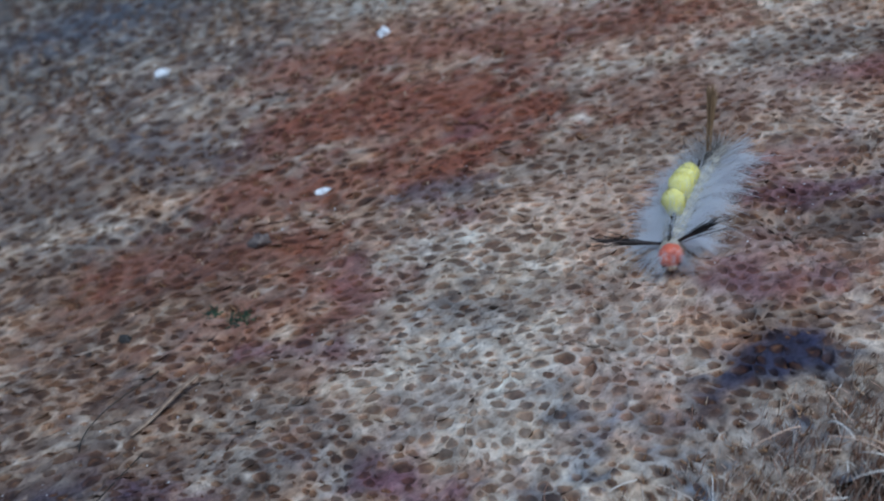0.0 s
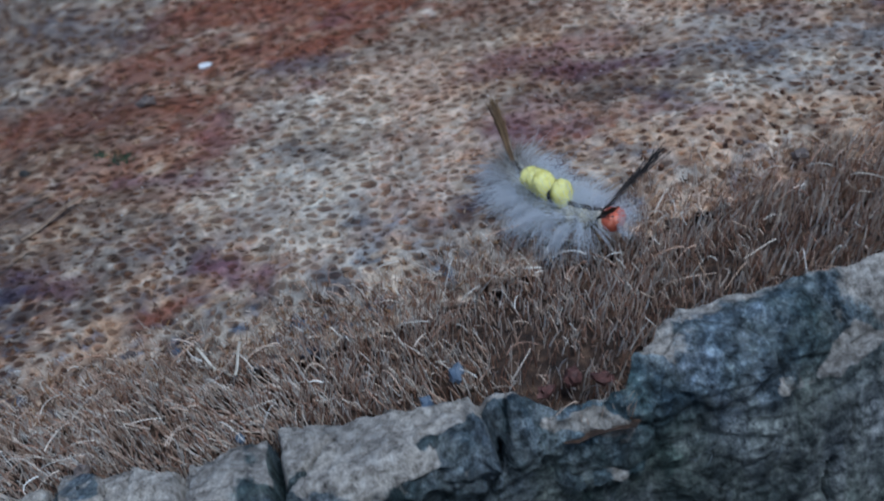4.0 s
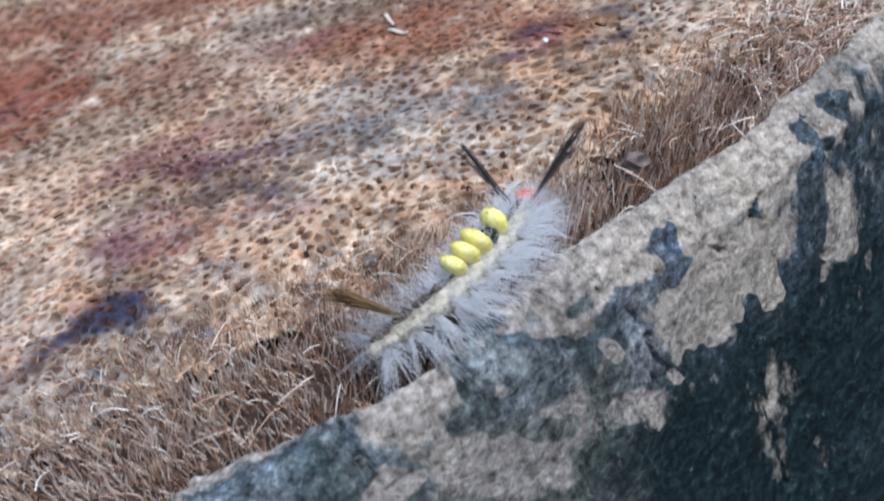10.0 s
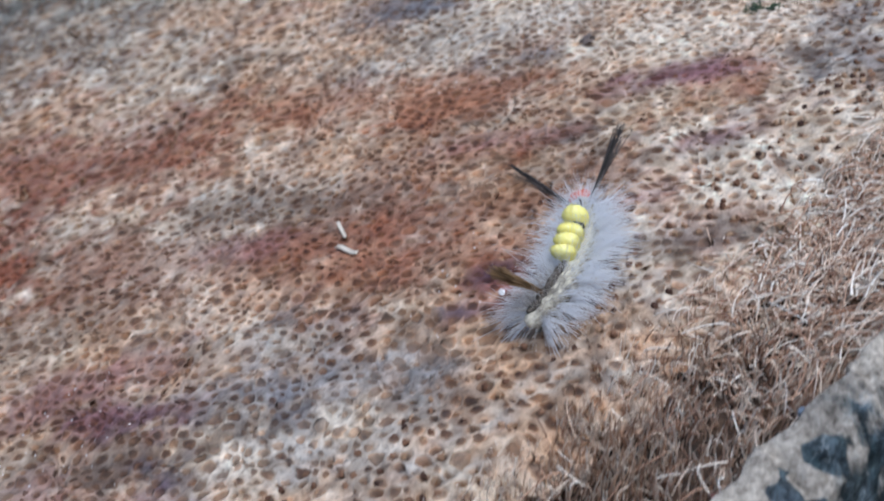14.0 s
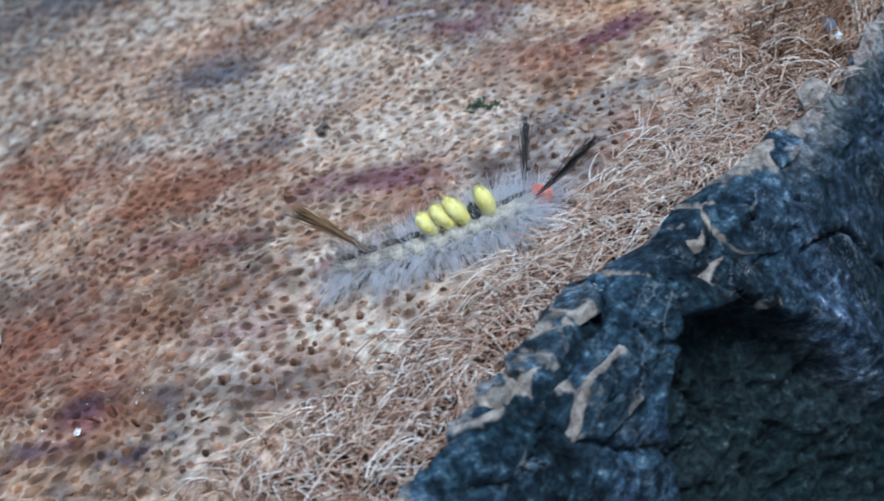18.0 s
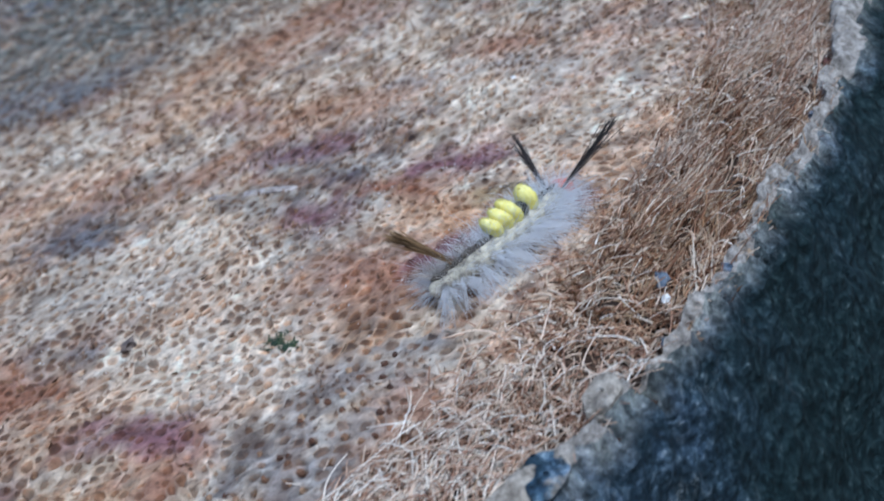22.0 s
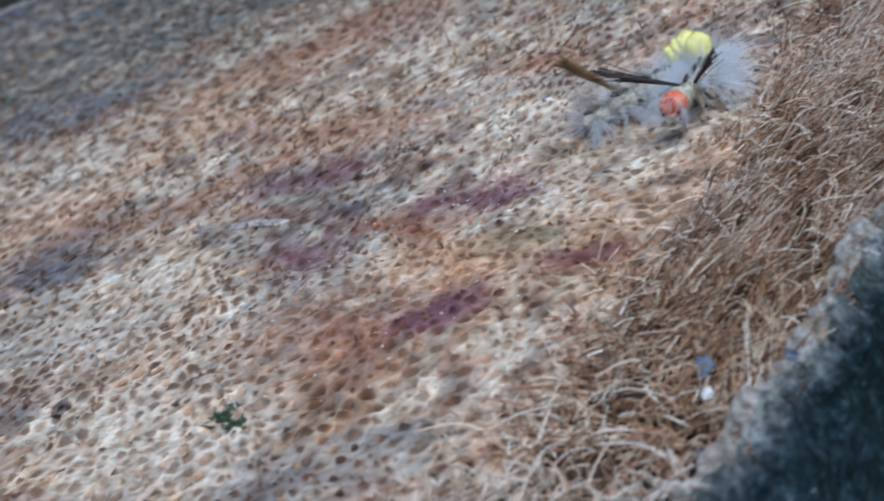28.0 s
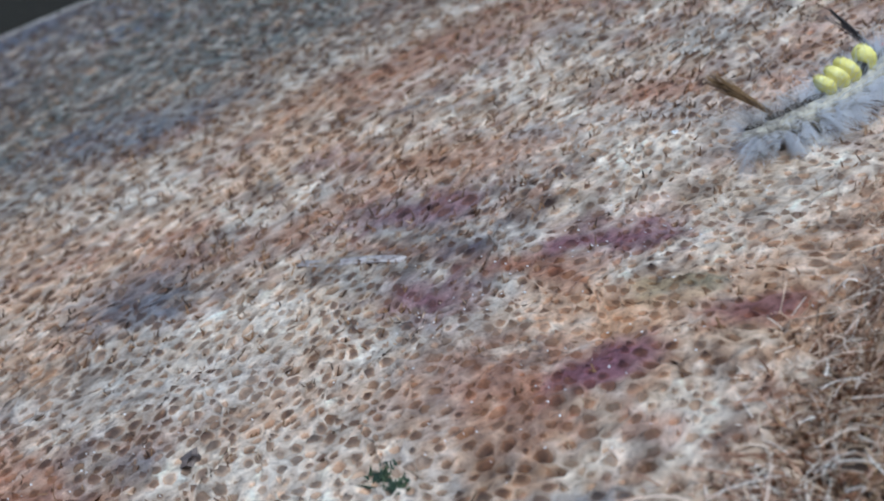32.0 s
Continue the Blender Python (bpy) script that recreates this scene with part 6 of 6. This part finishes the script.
def motions():
    # Rows: seconds, then the middles of the head, of the yellow tufts and of the tail pencil's ring.
    crawl = [
        (0, 0.05, -0.2519, 0.4232, 0.057, -0.2381, 0.4232, 0.0658, -0.226, 0.4232),
        (0.5, 0.0562, -0.2534, 0.4232, 0.0577, -0.242, 0.4232, 0.0641, -0.2284, 0.4232),
        (1, 0.0419, -0.2577, 0.4232, 0.053, -0.249, 0.4232, 0.0613, -0.2365, 0.4232),
        (1.5, 0.0486, -0.2707, 0.4232, 0.0512, -0.2568, 0.4232, 0.0579, -0.2434, 0.4232),
        (2, 0.0487, -0.2744, 0.4232, 0.0507, -0.259, 0.4232, 0.0584, -0.2461, 0.4232),
        (2.5, 0.0506, -0.2915, 0.4232, 0.0492, -0.2764, 0.4232, 0.0535, -0.262, 0.4232),
        (3, 0.0523, -0.3106, 0.4232, 0.0507, -0.2968, 0.4232, 0.0509, -0.2818, 0.4232),
        (3.5, 0.0617, -0.309, 0.4232, 0.0539, -0.2996, 0.4232, 0.0518, -0.2847, 0.4232),
        (5.5, 0.0633, -0.3349, 0.4232, 0.0585, -0.3202, 0.4232, 0.0552, -0.3056, 0.4232),
        (6, 0.0734, -0.3488, 0.423, 0.0657, -0.3377, 0.4232, 0.062, -0.3228, 0.4232),
        (6.5, 0.0792, -0.3499, 0.4119, 0.071, -0.3497, 0.4232, 0.0655, -0.3345, 0.4237),
        (7, 0.0748, -0.3511, 0.4063, 0.0735, -0.3513, 0.4208, 0.0675, -0.3381, 0.4232),
        (7.5, 0.0889, -0.3457, 0.423, 0.0765, -0.3495, 0.4223, 0.0668, -0.3371, 0.4233),
        (8, 0.0922, -0.3339, 0.4232, 0.0804, -0.3463, 0.4232, 0.0687, -0.344, 0.4232),
        (8.5, 0.0985, -0.328, 0.4232, 0.0869, -0.3398, 0.4233, 0.0754, -0.3382, 0.4233),
        (9, 0.1031, -0.3186, 0.4232, 0.0942, -0.3317, 0.4231, 0.0821, -0.3335, 0.4233),
        (9.5, 0.1118, -0.3157, 0.4232, 0.1019, -0.3266, 0.4232, 0.0894, -0.3309, 0.4232),
        (10, 0.1191, -0.3117, 0.4232, 0.1094, -0.3223, 0.4232, 0.0965, -0.3287, 0.4232),
        (10.5, 0.1277, -0.3131, 0.4232, 0.1168, -0.3169, 0.4232, 0.1043, -0.3252, 0.4232),
        (11, 0.1338, -0.3059, 0.4232, 0.1235, -0.311, 0.4232, 0.1108, -0.319, 0.4232),
        (11.5, 0.1398, -0.2971, 0.4232, 0.1297, -0.3026, 0.4232, 0.1185, -0.3125, 0.4232),
        (12, 0.1383, -0.2851, 0.4232, 0.1332, -0.2998, 0.4232, 0.122, -0.3095, 0.4232),
        (12.5, 0.1424, -0.2777, 0.4232, 0.1361, -0.2918, 0.4232, 0.1268, -0.3002, 0.4232),
        (13, 0.1491, -0.266, 0.4232, 0.143, -0.2799, 0.4232, 0.1344, -0.2902, 0.4232),
        (13.5, 0.1551, -0.2574, 0.4232, 0.1493, -0.2714, 0.4232, 0.1412, -0.28, 0.4232),
        (14, 0.1588, -0.2442, 0.4232, 0.1538, -0.2589, 0.4232, 0.1462, -0.268, 0.4232),
        (14.5, 0.1684, -0.234, 0.4232, 0.1603, -0.2472, 0.4232, 0.1518, -0.2567, 0.4232),
        (16.5, 0.1977, -0.2513, 0.4232, 0.187, -0.2471, 0.4232, 0.1741, -0.2394, 0.4232),
        (17, 0.1977, -0.2594, 0.4232, 0.1913, -0.2481, 0.4232, 0.1797, -0.242, 0.4232),
        (17.5, 0.2045, -0.2534, 0.4232, 0.1937, -0.2496, 0.4232, 0.1811, -0.2427, 0.4232),
        (18, 0.2127, -0.2464, 0.4232, 0.2014, -0.2484, 0.4232, 0.1875, -0.2456, 0.4232),
        (18.5, 0.2176, -0.2434, 0.4232, 0.2061, -0.2436, 0.4232, 0.1934, -0.2456, 0.4232),
        (19, 0.2184, -0.254, 0.4232, 0.2084, -0.2467, 0.4232, 0.1952, -0.2424, 0.4232),
        (19.5, 0.224, -0.2354, 0.4232, 0.2131, -0.2392, 0.4232, 0.2004, -0.2393, 0.4232),
        (20, 0.2335, -0.2312, 0.4232, 0.2223, -0.234, 0.4232, 0.2099, -0.237, 0.4232),
        (20.5, 0.2403, -0.2206, 0.4232, 0.2306, -0.2267, 0.4232, 0.2178, -0.2318, 0.4232),
        (21, 0.2466, -0.2109, 0.4232, 0.2376, -0.2181, 0.4232, 0.2266, -0.2261, 0.4232),
        (21.5, 0.2514, -0.1971, 0.4232, 0.243, -0.2064, 0.4232, 0.2332, -0.2178, 0.4232),
        (22, 0.2583, -0.1864, 0.4232, 0.2503, -0.1956, 0.4232, 0.2405, -0.2022, 0.4232),
        (22.5, 0.2672, -0.1767, 0.4232, 0.2596, -0.1853, 0.4232, 0.2481, -0.1896, 0.4232),
        (23, 0.2724, -0.1623, 0.4232, 0.2641, -0.1754, 0.4232, 0.2551, -0.184, 0.4232),
        (23.5, 0.2712, -0.1444, 0.4232, 0.2677, -0.1595, 0.4232, 0.2606, -0.172, 0.4232),
        (24, 0.2769, -0.133, 0.4232, 0.2724, -0.1478, 0.4232, 0.2637, -0.1558, 0.4232),
        (24.5, 0.2879, -0.138, 0.4232, 0.2782, -0.1442, 0.4232, 0.2675, -0.1492, 0.4232),
        (26.5, 0.2768, -0.1551, 0.4256, 0.2797, -0.1403, 0.4240, 0.2704, -0.1394, 0.4228),
        (27, 0.2762, -0.1552, 0.4256, 0.2801, -0.1398, 0.4240, 0.2697, -0.1392, 0.4228),
        (27.5, 0.2756, -0.1553, 0.4256, 0.2805, -0.1393, 0.4240, 0.2689, -0.1390, 0.4228),
        (28, 0.2749, -0.1554, 0.4256, 0.2808, -0.1387, 0.4240, 0.2682, -0.1388, 0.4228),
        (28.5, 0.2745, -0.1545, 0.4256, 0.2809, -0.1394, 0.4240, 0.2688, -0.1379, 0.4228),
        (29, 0.2741, -0.1535, 0.4256, 0.2811, -0.1400, 0.4240, 0.2695, -0.1371, 0.4228),
        (29.5, 0.2742, -0.1537, 0.4256, 0.2810, -0.1399, 0.4240, 0.2696, -0.1362, 0.4228),
        (30, 0.2743, -0.1539, 0.4256, 0.2809, -0.1398, 0.4240, 0.2698, -0.1352, 0.4228),
        (30.5, 0.2743, -0.1541, 0.4256, 0.2808, -0.1397, 0.4240, 0.2700, -0.1342, 0.4228),
        (31, 0.2798, -0.1556, 0.4232, 0.2796, -0.1402, 0.4232, 0.2701, -0.1332, 0.4232),
        (31.5, 0.2927, -0.139, 0.4232, 0.2814, -0.1411, 0.4232, 0.27, -0.1361, 0.4232),
        (32, 0.2921, -0.1199, 0.4232, 0.2828, -0.1323, 0.4232, 0.2704, -0.136, 0.4232),

    ]
    root_rows, head_rows, ring_rows = [], [], [[] for _ in cat_rings]
    for t, *v in crawl:
        h, m, q = Vector(v[0:3]), Vector(v[3:6]), Vector(v[6:9])
        b, c = 0.47, 0.85

        def spine(s):
            return h * ((s - b) * (s - c) / (b * c)) + m * (s * (s - c) / (b * (b - c))) + q * (s * (s - b) / (c * (c - b)))

        def ahead(s):
            return spine(s - 0.02) - spine(s + 0.02)

        base = upright(m, h - q)
        base = base @ pose(0, 0, -0.0032)
        root_rows.append((t, base))
        inv = base.inverted()
        head_rows.append((t, inv @ upright(h, ahead(0.03))))
        for i, rows in enumerate(ring_rows):
            s = 0.10 + 0.083 * i
            rows.append((t, inv @ upright(spine(s), ahead(s))))
    walk(caterpillar, root_rows)
    walk(cat_head, head_rows)
    for ring, rows in zip(cat_rings, ring_rows):
        walk(ring, rows)


motions()
